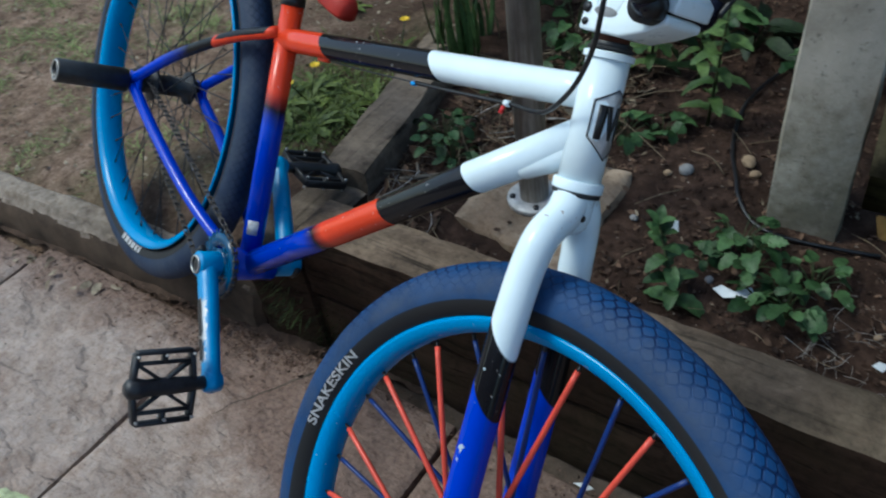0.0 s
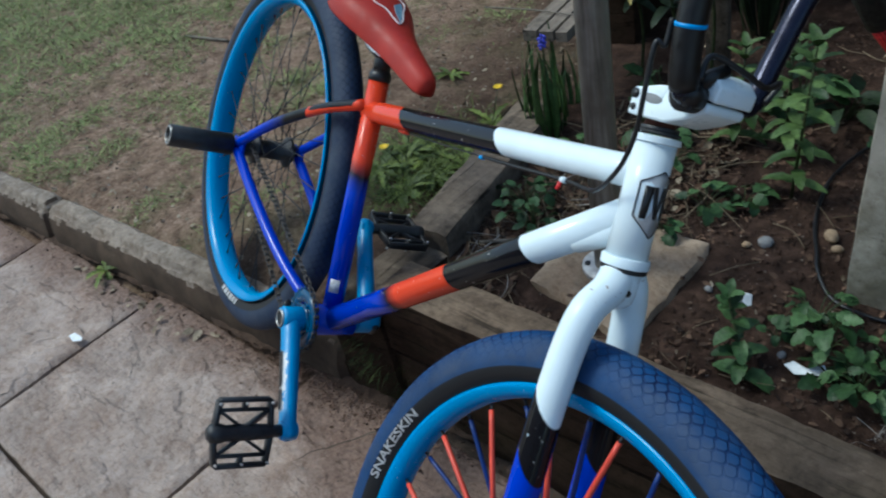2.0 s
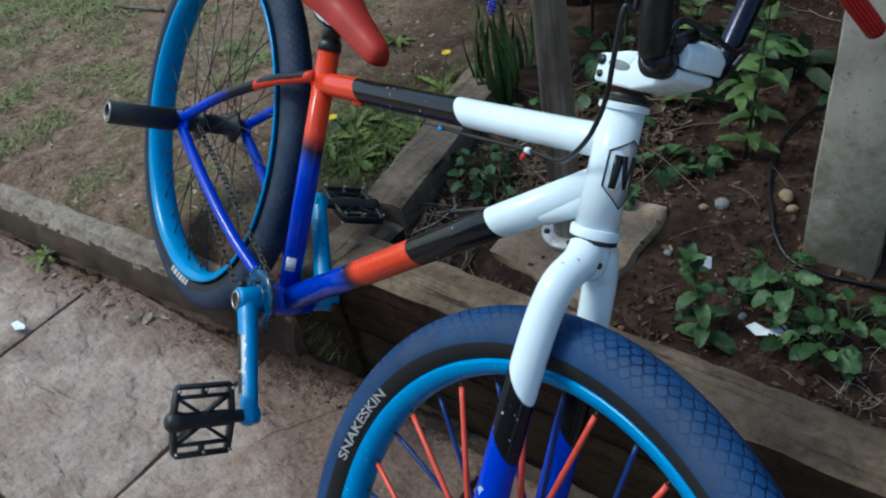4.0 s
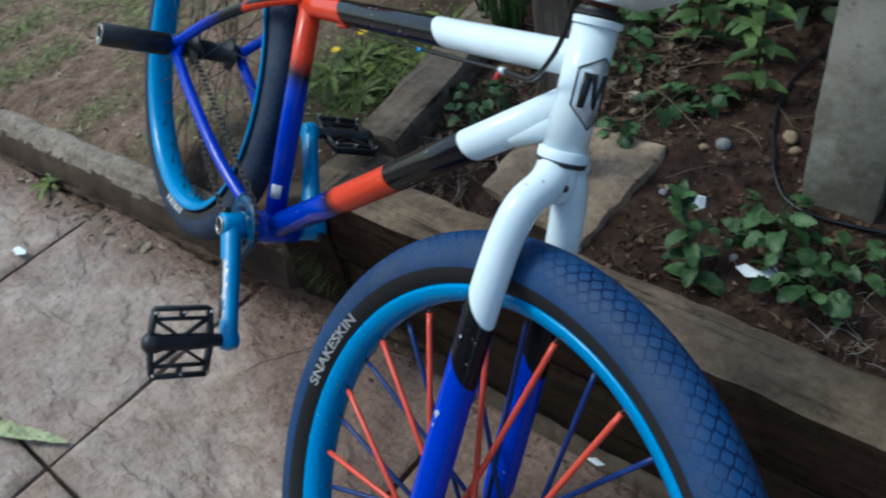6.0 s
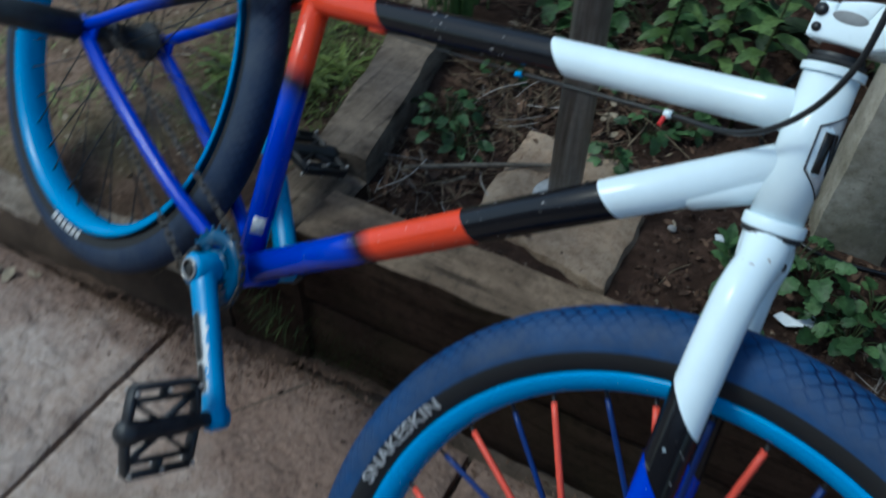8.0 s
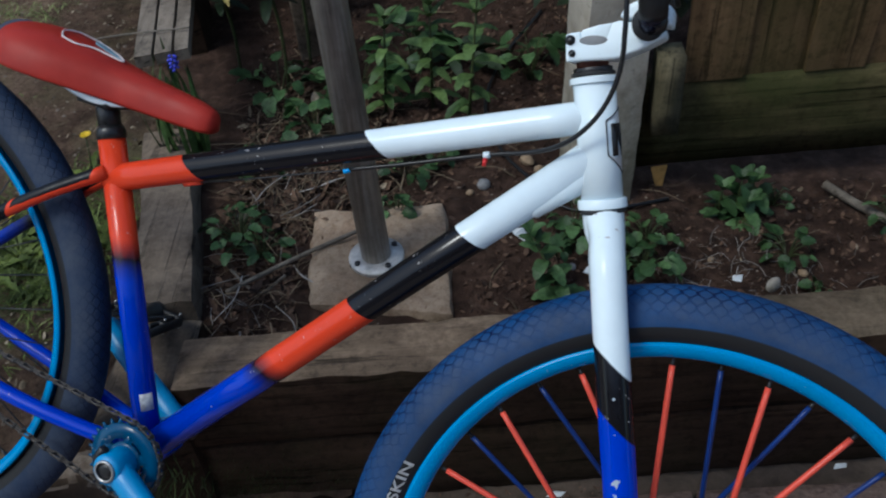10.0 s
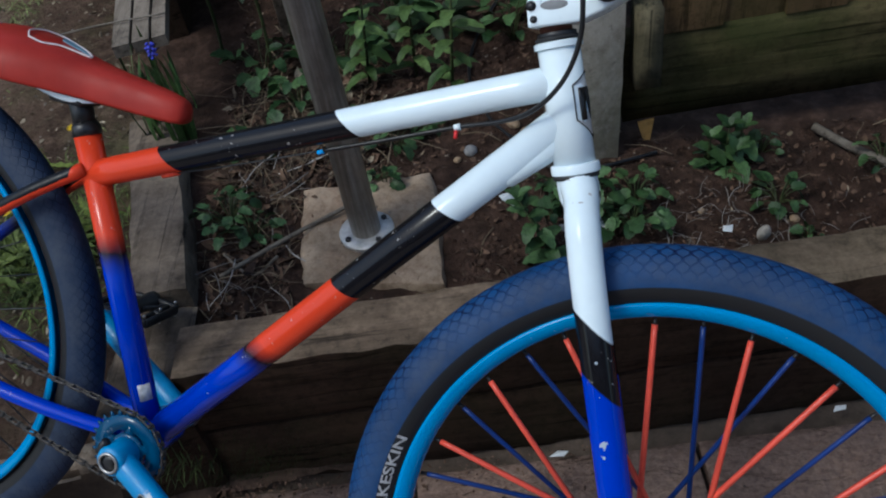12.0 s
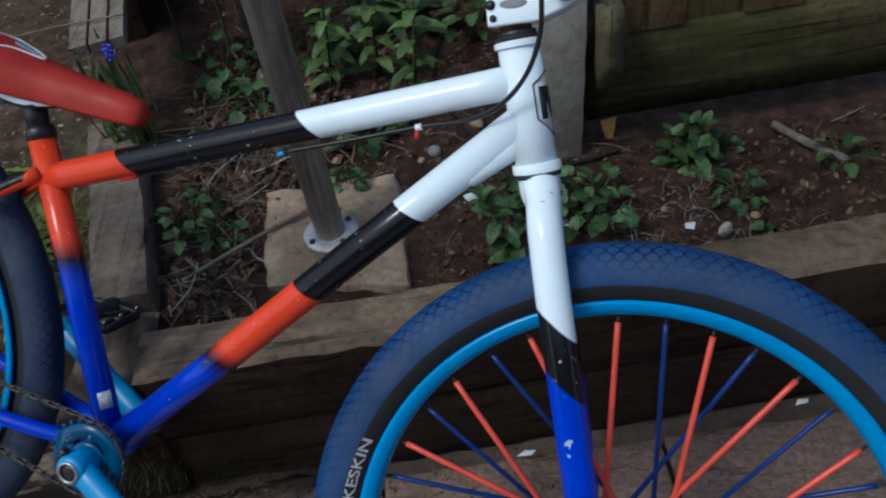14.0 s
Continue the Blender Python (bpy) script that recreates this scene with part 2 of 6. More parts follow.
# ---------------------------------------------------------------- materials of the garden
def stone_mat(name, lo, hi, scale=9, rough=0.85, layers=True, dist=0.006, soiled=False, flakes=False):
    m = Mat(name, hi, rough, spec=0.3)
    rnd = m.n.new("ShaderNodeObjectInfo").outputs["Random"]
    mid = tuple((a + b) / 2 for a, b in zip(lo, hi))
    base = m.ramp(m.noise(scale, 8, 0.65, distort=0.6), [(0.28, lo), (0.5, mid), (0.75, hi)])
    col = m.mix(0.8, base, m.ramp(m.noise(2.6, 6, 0.7), [(0.35, 0.62), (0.65, 1.0)]), "MULTIPLY")
    col = m.mix(0.5, col, m.ramp(m.noise(260, 2), [(0.3, 0.7), (0.55, 1.0)]), "MULTIPLY")
    col = m.mix(1.0, col, m.ramp(rnd, [(0.0, (0.88, 0.87, 0.86)), (1.0, (1.06, 1.03, 1.0))]), "MULTIPLY")
    m.color(col)
    if layers:
        # riven faces: lumps, flakes and brown staining
        stain = m.ramp(m.noise(6.5, 9, 0.72), [(0.36, (0.70, 0.61, 0.55)), (0.52, (0.95, 0.93, 0.91)), (0.72, (1.10, 1.09, 1.10))])
        col = m.mix(0.85, col, stain, "MULTIPLY")
        col = m.mix(0.7, col, m.ramp(m.noise(70, 6, 0.75), [(0.34, (0.55, 0.48, 0.42)), (0.52, (1, 1, 1))]), "MULTIPLY")
        m.color(col)
        if flakes:
            # thin flakes split away, with edge shade drawn brown on broken lips in places
            slow = m.math("MULTIPLY", m.noise(3.0, 4, 0.5, stretch=(1.0, 2.0, 1.0), distort=0.3), 9.0)
            rest = m.math("FRACT", slow)
            step = m.math("ADD", m.math("FLOOR", slow), m.ramp(rest, [(0.0, 0.0), (0.26, 0.85), (1.0, 1.0)]))
            lip = m.math("MULTIPLY", m.ramp(rest, [(0.0, 1.0), (0.05, 0.5), (0.10, 0.0)]), m.ramp(m.noise(8, 6, 0.7), [(0.56, 0.0), (0.72, 0.09)]))
            m.color(m.mix(lip, col, (0.11, 0.078, 0.056)))
            col = m.b.inputs["Base Color"].links[0].from_socket
            m.bump(step, 0.8, 0.006)
            m.bump(m.noise(21, 5, 0.6, stretch=(1.0, 1.9, 1.0), distort=0.4), 1.0, 0.010)
        m.bump(m.noise(5.5, 5, 0.6, stretch=(1.0, 2.4, 1.0), distort=1.2), 0.6, dist * 2.5)
        m.bump(m.noise(15, 9, 0.68), 0.8, dist * 2.0)
    if soiled:
        # brown soil trodden and washed over the stone, thickest along the kerb; browner as x grows
        near = m.math("ADD", m.math("MULTIPLY_ADD", m.along((-0.075, 1.0, 0)), 7.5, 2.15), m.ramp(m.math("ADD", m.along((1, 0.4, 0)), 0.30), [(0.0, 0.0), (0.45, 2.7)]))
        soil = m.ramp(m.math("ADD", near, m.math("MULTIPLY", m.math("SUBTRACT", m.noise(9, 9, 0.75), 0.5), 2.6)), [(0.30, 0.0), (0.95, 0.85)])
        col = m.mix(soil, col, m.ramp(m.noise(120, 5, 0.7), [(0.3, (0.080, 0.047, 0.034)), (0.7, (0.255, 0.165, 0.125))]))
        m.color(col)
    m.bump(m.noise(34, 8, 0.7), 0.5, 0.004)
    m.bump(m.noise(220, 3), 0.35, 0.0012)
    return m.m


def wood_mat(name, lo, hi, axis=0, rough=0.85, green=0.0, scale=1.0, spec=0.2, lichen=0.0, damp=None):
    m = Mat(name, hi, rough, spec=spec)
    st = [22 * scale] * 3
    st[axis] = 1.6 * scale
    grain = m.noise(1.6, 8, 0.7, stretch=tuple(st), distort=0.5)
    col = m.ramp(grain, [(0.25, lo), (0.5, tuple((a + b) / 2 for a, b in zip(lo, hi))), (0.72, hi)])
    st2 = [90 * scale] * 3
    st2[axis] = 3.0 * scale
    crack = m.ramp(m.noise(1.0, 4, 0.6, stretch=tuple(st2)), [(0.3, 0.12), (0.44, 1.0)])
    col = m.mix(0.85, col, crack, "MULTIPLY")
    col = m.mix(0.8, col, m.ramp(m.noise(5, 8, 0.7), [(0.3, 0.45), (0.65, 1.0)]), "MULTIPLY")
    col = m.mix(0.6, col, m.ramp(m.noise(70, 5, 0.75), [(0.36, 0.35), (0.52, 1.0)]), "MULTIPLY")
    if lichen:
        # pale grey weathered and lichen-grown patches
        patch_ = m.math("MULTIPLY", m.ramp(m.noise(11, 8, 0.72, stretch=(0.6, 1.0, 1.0)), [(0.44, 0.0), (0.60, 1.0)]), lichen)
        col = m.mix(patch_, col, m.ramp(m.noise(90, 5, 0.7), [(0.3, tuple(c * 0.55 for c in hi)), (0.65, tuple(c * 1.15 for c in hi))]))
    if green:
        col = m.mix(m.math("MULTIPLY", m.ramp(m.noise(6, 6), [(0.42, 0.0), (0.65, 1.0)]), green), col, (0.028, 0.042, 0.010))
    if damp:
        # a stretch along x that stays damp and green
        wet = m.math("ADD", m.math("MULTIPLY_ADD", m.along((1, 0, 0)), 1.0 / (damp[1] - damp[0]), -damp[0] / (damp[1] - damp[0])), m.math("MULTIPLY", m.math("SUBTRACT", m.noise(7, 7, 0.7), 0.5), 1.6))
        col = m.mix(m.ramp(wet, [(0.2, 0.0), (0.9, 0.82)]), col, m.ramp(m.noise(60, 6, 0.7), [(0.35, (0.048, 0.036, 0.022)), (0.65, (0.155, 0.120, 0.080))]))
    m.color(col)
    m.bump(grain, 0.5, 0.004)
    m.bump(crack, 0.6, 0.003)
    m.bump(m.noise(180, 3), 0.2, 0.001)
    return m.m


M_PATIO = stone_mat("riven_sandstone", (0.345, 0.272, 0.232), (0.64, 0.540, 0.478), soiled=True, flakes=True)
M_PAD = stone_mat("buff_pad_stone", (0.29, 0.220, 0.155), (0.60, 0.475, 0.35))
M_JOINT = stone_mat("joint_mortar", (0.060, 0.045, 0.034), (0.15, 0.115, 0.09), 30, layers=False)
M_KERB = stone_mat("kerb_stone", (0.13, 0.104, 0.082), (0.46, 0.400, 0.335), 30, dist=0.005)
M_KERBFRONT = stone_mat("damp_mossy_shaded_kerb", (0.036, 0.025, 0.017), (0.130, 0.092, 0.064), 14, layers=False)


def post_mat():
    """Cast concrete with pits, and moss and soil splashed up from the ground."""
    m = Mat("post_concrete", (0.35, 0.33, 0.28), 0.85, spec=0.25)
    col = m.ramp(m.noise(9, 9, 0.7), [(0.3, (0.285, 0.246, 0.186)), (0.5, (0.44, 0.392, 0.315)), (0.72, (0.57, 0.515, 0.425))])
    col = m.mix(0.8, col, m.ramp(m.noise(90, 4, 0.7), [(0.30, 0.4), (0.40, 1.0)]), "MULTIPLY")
    col = m.mix(m.ramp(m.noise(150, 3, 0.6), [(0.66, 0.0), (0.72, 0.6)]), col, (0.62, 0.58, 0.50))
    low = m.math("MULTIPLY_ADD", m.along((0, 0, -1)), 2.2, 1.30)
    splash = m.ramp(m.math("ADD", low, m.math("MULTIPLY", m.math("SUBTRACT", m.noise(14, 8, 0.75), 0.5), 2.4)), [(0.25, 0.0), (0.9, 0.75)])
    col = m.mix(splash, col, m.ramp(m.noise(40, 5), [(0.35, (0.07, 0.055, 0.028)), (0.65, (0.16, 0.14, 0.085))]))
    m.color(col)
    m.bump(m.noise(34, 8, 0.7), 0.5, 0.004)
    m.bump(m.ramp(m.noise(60, 2), [(0.24, 0.0), (0.30, 1.0)]), 0.3, 0.002)
    return m.m


M_CONCRETE = post_mat()
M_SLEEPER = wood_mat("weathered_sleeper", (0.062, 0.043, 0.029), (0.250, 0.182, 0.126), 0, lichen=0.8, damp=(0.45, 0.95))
# one dark colour for damp fronts and the shade that lies on them
M_DAMP_SHADE = wood_mat("damp_shaded_wood", (0.0235, 0.0142, 0.0098), (0.066, 0.0405, 0.028), 0, 0.95, green=0.12, spec=0.08)
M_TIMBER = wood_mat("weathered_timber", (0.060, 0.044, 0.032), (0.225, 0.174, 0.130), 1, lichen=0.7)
M_PLANK = wood_mat("bleached_plank", (0.12, 0.095, 0.072), (0.32, 0.265, 0.21), 1)
M_BATTEN = wood_mat("green_brown_batten", (0.065, 0.055, 0.032), (0.185, 0.155, 0.092), 2, green=0.4)
M_FENCE = wood_mat("brown_fence_board", (0.085, 0.050, 0.024), (0.26, 0.160, 0.082), 2, green=0.35, spec=0.08)
M_GRAVELBOARD = wood_mat("mossy_gravel_board", (0.050, 0.040, 0.018), (0.150, 0.118, 0.055), 0, green=0.5, spec=0.08)


def soil_mat():
    m = Mat("garden_soil", (0.08, 0.05, 0.03), 0.95, spec=0.2)
    col = m.ramp(m.noise(26, 10, 0.7), [(0.3, (0.018, 0.0095, 0.006)), (0.5, (0.050, 0.028, 0.019)), (0.72, (0.125, 0.074, 0.052))])
    m.color(m.mix(0.6, col, m.ramp(m.noise(5, 4), [(0.3, 0.5), (0.65, 1.0)]), "MULTIPLY"))
    m.bump(m.noise(60, 10, 0.75), 0.8, 0.010)
    m.bump(m.noise(300, 4), 0.5, 0.002)
    return m.m


def lawn_mat():
    m = Mat("bare_worn_lawn", (0.2, 0.15, 0.1), 0.95, spec=0.2)
    grain = m.noise(20, 10, 0.7)
    sandy = m.ramp(grain, [(0.3, (0.105, 0.064, 0.042)), (0.5, (0.285, 0.192, 0.134)), (0.72, (0.49, 0.355, 0.262))])
    dark_earth = m.ramp(grain, [(0.3, (0.021, 0.012, 0.008)), (0.5, (0.066, 0.040, 0.027)), (0.72, (0.165, 0.107, 0.073))])
    # the earth colour runs from sandy to dark as x grows
    reach = m.math("ADD", m.math("MULTIPLY_ADD", m.along((1, 0.15, 0)), 1.8, 1.45), m.math("MULTIPLY", m.math("SUBTRACT", m.noise(5, 7, 0.7), 0.5), 1.6))
    earth = m.mix(m.ramp(reach, [(0.15, 0.0), (0.85, 0.9)]), sandy, dark_earth)
    m.color(m.mix(m.math("MULTIPLY", m.ramp(m.noise(4.0, 6, 0.6), [(0.50, 0.0), (0.68, 1.0)]), 0.35), earth, (0.19, 0.20, 0.09)))
    m.bump(m.noise(28, 10, 0.75), 0.9, 0.016)
    m.bump(m.noise(120, 6, 0.75), 0.9, 0.006)
    m.color(m.mix(0.7, m.b.inputs["Base Color"].links[0].from_socket, m.ramp(m.noise(95, 6, 0.75), [(0.36, (0.42, 0.36, 0.32)), (0.54, (1, 1, 1)), (0.72, (1.15, 1.15, 1.15))]), "MULTIPLY"))
    return m.m


M_SOIL, M_LAWN = soil_mat(), lawn_mat()


# ---------------------------------------------------------------- ground and setting
def hills(x, y, s, a):
    return a * noise.fractal(Vector((x * s, y * s, 3.1)), 1.0, 2.0, 4)


def sheet(name, x0, x1, y0, y1, step, height, material, label, category):
    bm = bmesh.new()
    nx, ny = max(1, round((x1 - x0) / step)), max(1, round((y1 - y0) / step))
    rows = []
    for j in range(ny + 1):
        y = y0 + (y1 - y0) * j / ny
        rows.append([bm.verts.new((x0 + (x1 - x0) * i / nx, y, height(x0 + (x1 - x0) * i / nx, y))) for i in range(nx + 1)])
    for a, b in zip(rows, rows[1:]):
        for i in range(nx):
            bm.faces.new((a[i], a[i + 1], b[i + 1], b[i]))
    return tagged(part(name, bm, material), label, category, kind="structure")


def kerb_y(x):
    return -0.115 + 0.075 * x


def soil_z(x, y):
    if x < -0.065 - 0.203 * (y - 0.09):
        return 0.0
    return 0.196 - 0.04 * max(0.0, min(1.0, (x - 0.62) / 0.25)) + hills(x, y, 5, 0.012) + hills(x, y, 22, 0.006)


def lawn_z(x, y):
    return 0.092 + 0.03 * max(0.0, min(1.0, y)) + hills(x, y, 3, 0.012) + hills(x, y, 15, 0.005) - 0.024 * max(0.0, min(1.0, 1.0 - (y - kerb_y(x) - 0.07) / 0.07))


sheet("ground", -60, 60, -60, 60, 6.0, lambda x, y: -0.03, M_JOINT, "dark earth under and round the garden patio", "ground")
soil = sheet("soil_bed", -0.60, 2.6, -0.02, 2.4, 0.02, soil_z, M_SOIL, "dark crumbly soil of a planted garden bed", "soil")
sheet("lawn", -4.5, -0.02, -0.46, 3.6, 0.03, lambda x, y: lawn_z(x, y) if y > kerb_y(x) + 0.03 else -0.028, M_LAWN, "worn lawn of bare earth with thin grass", "lawn")


def rough_block(bm, corners, z0, z1, cut=0.03, jitter=0.002, bevel=0.006, seed=0):
    """An upright block on a four-cornered outline, cut fine and roughened."""
    a, b, c, d = [Vector((*p, 0)) for p in corners]
    lx, ly = (b - a).length, (d - a).length
    nx, ny, nz = max(1, round(lx / cut)), max(1, round(ly / cut)), max(1, round((z1 - z0) / cut))
    ex, ey = (b - a).normalized(), (d - a).normalized()
    verts = {}

    def v(i, j, k):
        if (i, j, k) in verts:
            return verts[i, j, k]
        u, w = i / nx, j / ny
        p = (a * (1 - u) + b * u) * (1 - w) + (d * (1 - u) + c * u) * w
        p.z = z0 + (z1 - z0) * k / nz
        if (i in (0, nx)) + (j in (0, ny)) + (k in (0, nz)) > 1:
            p += ex * ((i == 0) - (i == nx)) * bevel * 0.5 + ey * ((j == 0) - (j == ny)) * bevel * 0.5
            p.z += ((k == 0) - (k == nz)) * bevel * 0.5
        p += noise.noise_vector(p * 18 + Vector((seed, 0, 0))) * jitter + noise.noise_vector(p * 55 + Vector((0, seed, 0))) * jitter * 0.6
        verts[i, j, k] = bm.verts.new(p)
        return verts[i, j, k]
    for i in range(nx):
        for j in range(ny):
            bm.faces.new((v(i, j, nz), v(i + 1, j, nz), v(i + 1, j + 1, nz), v(i, j + 1, nz)))
            bm.faces.new((v(i, j, 0), v(i, j + 1, 0), v(i + 1, j + 1, 0), v(i + 1, j, 0)))
        for k in range(nz):
            bm.faces.new((v(i, 0, k), v(i + 1, 0, k), v(i + 1, 0, k + 1), v(i, 0, k + 1)))
            bm.faces.new((v(i, ny, k), v(i, ny, k + 1), v(i + 1, ny, k + 1), v(i + 1, ny, k)))
    for j in range(ny):
        for k in range(nz):
            bm.faces.new((v(0, j, k), v(0, j, k + 1), v(0, j + 1, k + 1), v(0, j + 1, k)))
            bm.faces.new((v(nx, j, k), v(nx, j + 1, k), v(nx, j + 1, k + 1), v(nx, j, k + 1)))


def block(name, corners, z0, z1, material, label, category, kind="structure", cut=0.03, jitter=0.003, bevel=0.008, seed=0):
    bm = bmesh.new()
    rough_block(bm, corners, z0, z1, cut, jitter, bevel, seed)
    return tagged(part(name, bm, material, smooth="edged"), label, category, kind=kind)


# kerb of stone lengths along the lawn
kerb = thing("kerb", "low weathered stone kerb along the lawn, stained and chipped", "kerb", kind="structure")
KX = [-4.4, -3.5, -2.6, -1.87, -1.212, -0.136]
for k, (x0, x1) in enumerate(zip(KX, KX[1:])):
    a, b = x0 + 0.004, x1 - 0.004
    bm = bmesh.new()
    rough_block(bm, ((a, kerb_y(a)), (b, kerb_y(b)), (b, kerb_y(b) + 0.078), (a, kerb_y(a) + 0.078)), -0.03, 0.099, 0.0125, 0.0042, 0.016, seed=40 + k)
    for v in bm.verts:
        # the worn front leans back and rounds over into the top
        front = v.co.y - kerb_y(v.co.x)
        if front < 0.05 and v.co.z > 0.0:
            v.co.y += 0.024 * (v.co.z / 0.099) ** 2 * (1 - front / 0.05)
            v.co.z -= 0.010 * max(0.0, 1 - front / 0.02) * (v.co.z > 0.085)
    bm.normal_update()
    # low front and end faces take the dark colour, shade under the bike included
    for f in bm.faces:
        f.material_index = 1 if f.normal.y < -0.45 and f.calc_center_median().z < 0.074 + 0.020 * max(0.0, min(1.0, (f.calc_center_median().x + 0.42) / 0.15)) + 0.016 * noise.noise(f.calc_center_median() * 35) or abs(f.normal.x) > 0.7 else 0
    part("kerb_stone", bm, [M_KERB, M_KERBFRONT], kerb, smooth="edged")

# the bed's sleepers, two on edge one above the other
sleeper_wall = thing("sleeper_wall", "weathered timber sleepers edging the raised bed", "edging", kind="structure")
for k, (z0, z1, o) in enumerate(((-0.03, 0.132, 0.004), (0.136, 0.277, 0.0))):
    bm = bmesh.new()
    # the fronts are damp and darkened for shade by colour, the tops bleached
    rough_block(bm, ((-0.006, -0.0965 + o), (2.6, -0.045 + o), (2.6, 0.05), (-0.006, 0.0)), z0, z1, 0.024, 0.004, 0.010, seed=60 + k)
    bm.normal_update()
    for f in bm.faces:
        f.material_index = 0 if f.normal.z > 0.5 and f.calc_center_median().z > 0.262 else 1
    part("sleeper", bm, [M_SLEEPER, M_DAMP_SHADE], sleeper_wall, smooth="edged")
bm = bmesh.new()
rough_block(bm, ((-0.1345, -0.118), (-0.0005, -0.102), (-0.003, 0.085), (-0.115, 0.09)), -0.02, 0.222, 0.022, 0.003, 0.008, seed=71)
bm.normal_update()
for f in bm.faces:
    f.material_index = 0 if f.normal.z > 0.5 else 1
tagged(part("sleeper_stub", bm, [M_TIMBER, M_DAMP_SHADE], smooth="edged"), "short grey timber stub at the sleeper's end", "edging", kind="structure")
block("timber_edge", ((-0.105, 0.085), (-0.012, 0.092), (-0.106, 0.565), (-0.204, 0.555)), 0.05, 0.25, M_TIMBER, "grey weathered timber edging beside the lawn", "edging", cut=0.025, jitter=0.004, seed=75)
bm = bmesh.new()
# the plank has split along its length into three strips with a ragged gap between
for k, (u0, u1) in enumerate(((0.0, 0.345), (0.357, 0.700), (0.712, 1.0))):
    e0, e1, f0, f1 = Vector((-0.165, 0.54)), Vector((-0.07, 0.565)), Vector((-0.30, 1.32)), Vector((-0.20, 1.35))
    rough_block(bm, [tuple(p) for p in (e0.lerp(e1, u0), e0.lerp(e1, u1), f0.lerp(f1, u1), f0.lerp(f1, u0))], 0.384, 0.411 - 0.001 * k, 0.030, 0.0012, 0.004, seed=79)
tagged(part("timber_step", bm, M_PLANK, smooth="edged"), "split grey timber plank laid as a low step", "timber", kind="structure")
block("step_support", ((-0.235, 0.90), (-0.150, 0.92), (-0.185, 1.15), (-0.27, 1.13)), 0.08, 0.3845, M_DAMP_SHADE, "dark timber block holding up the plank step", "timber", cut=0.04, jitter=0.003, seed=80)
block("stone_pad", ((0.148, 0.112), (0.378, 0.068), (0.366, 0.331), (0.134, 0.331)), 0.16, 0.214, M_PAD, "square buff stone pad under a metal pole", "stone pad", cut=0.018, jitter=0.008, bevel=0.01, seed=83)
fence_post = block("fence_post", ((0.583, 0.315), (0.69, 0.335), (0.672, 0.44), (0.565, 0.42)), 0.05, 2.2, M_CONCRETE, "square grey concrete fence post with mossy base", "post", cut=0.04, jitter=0.003, bevel=0.008, seed=90)
for v in fence_post.data.vertices:
    # the post leans a little
    v.co.x += 0.035 * (v.co.z - 0.2)
    v.co.y += 0.030 * (v.co.z - 0.2)

# ---------------------------------------------------------------- the bicycle
# its own axes: x ahead, y to its left, z up, from the middle of the rear hub; it leans over towards the bed
RH, FX, FY, FZ = (-0.3687, 0.0173, 0.3795), (0.9074, -0.4045, -0.1138), (0.2799, 0.784, -0.5541), (0.3134, 0.471, 0.8246)
M_BIKE = Matrix(((FX[0], FY[0], FZ[0], RH[0]), (FX[1], FY[1], FZ[1], RH[1]), (FX[2], FY[2], FZ[2], RH[2]), (0, 0, 0, 1)))
bicycle = thing("bicycle", "orange, blue, black and white painted bicycle leaning on garden edging", "bicycle", m=M_BIKE)

BB, HB, HT, ST = Vector((0.422, 0, -0.062)), Vector((0.866, 0, 0.384)), Vector((0.825, 0, 0.494)), Vector((0.297, 0, 0.296))
FHUB = Vector((1.0433, -0.0132, 0.0))
FN = Vector((0.0789, -0.9950, 0.0604))      # the front wheel's axis, to its right
FA = Vector((0.9969, 0.0788, -0.0048))      # ahead in the front wheel's plane
FU = Vector((0.0, 0.0606, 0.9982))          # up in the front wheel's plane

M_TT = paint("top_tube_paint", [(0.867, ORANGE, 0.0008), (1.210, BLACK, 0.0008), (9, WHITE, 0)], (1.0, 0, 1.56), wear=0.55)
M_DT = paint("down_tube_paint", [(0.79, BLUE, 0.060), (1.158, ORANGE, 0.0008), (1.548, BLACK, 0.0008), (9, WHITE, 0)], (1.0, 0, 2.58), wear=0.8)
M_ST = paint("seat_tube_paint", [(0.160, BLUE, 0.026), (9, ORANGE, 0)], (0, 0, 1.0))


def stay_paint():
    """Blue, then black with an orange underside near the seat tube."""
    m = Mat("seat_stay_paint", BLUE, 0.2, spec=0.2)
    x = m.along((1, 0, 0))
    col = m.mix(m.math("MULTIPLY_ADD", m.math("SUBTRACT", x, 0.125), 14.0, 0.5, clamp=True), BLUE, BLACK)
    under = m.math("MULTIPLY", m.math("GREATER_THAN", x, 0.213), m.math("LESS_THAN", m.math("ADD", m.along((-0.57, 0, 0.82)), m.math("MULTIPLY", m.noise(60, 2), 0.003)), 0.0335))
    under = m.math("MAXIMUM", under, m.math("GREATER_THAN", x, 0.297))
    under = m.math("MAXIMUM", under, m.math("MULTIPLY", m.math("GREATER_THAN", x, 0.210), m.math("LESS_THAN", x, 0.215)))
    m.color(m.mix(under, col, ORANGE))
    m.rough(m.ramp(m.noise(60, 4), [(0.3, 0.24), (0.75, 0.5)]))
    return m.m


M_SS = stay_paint()
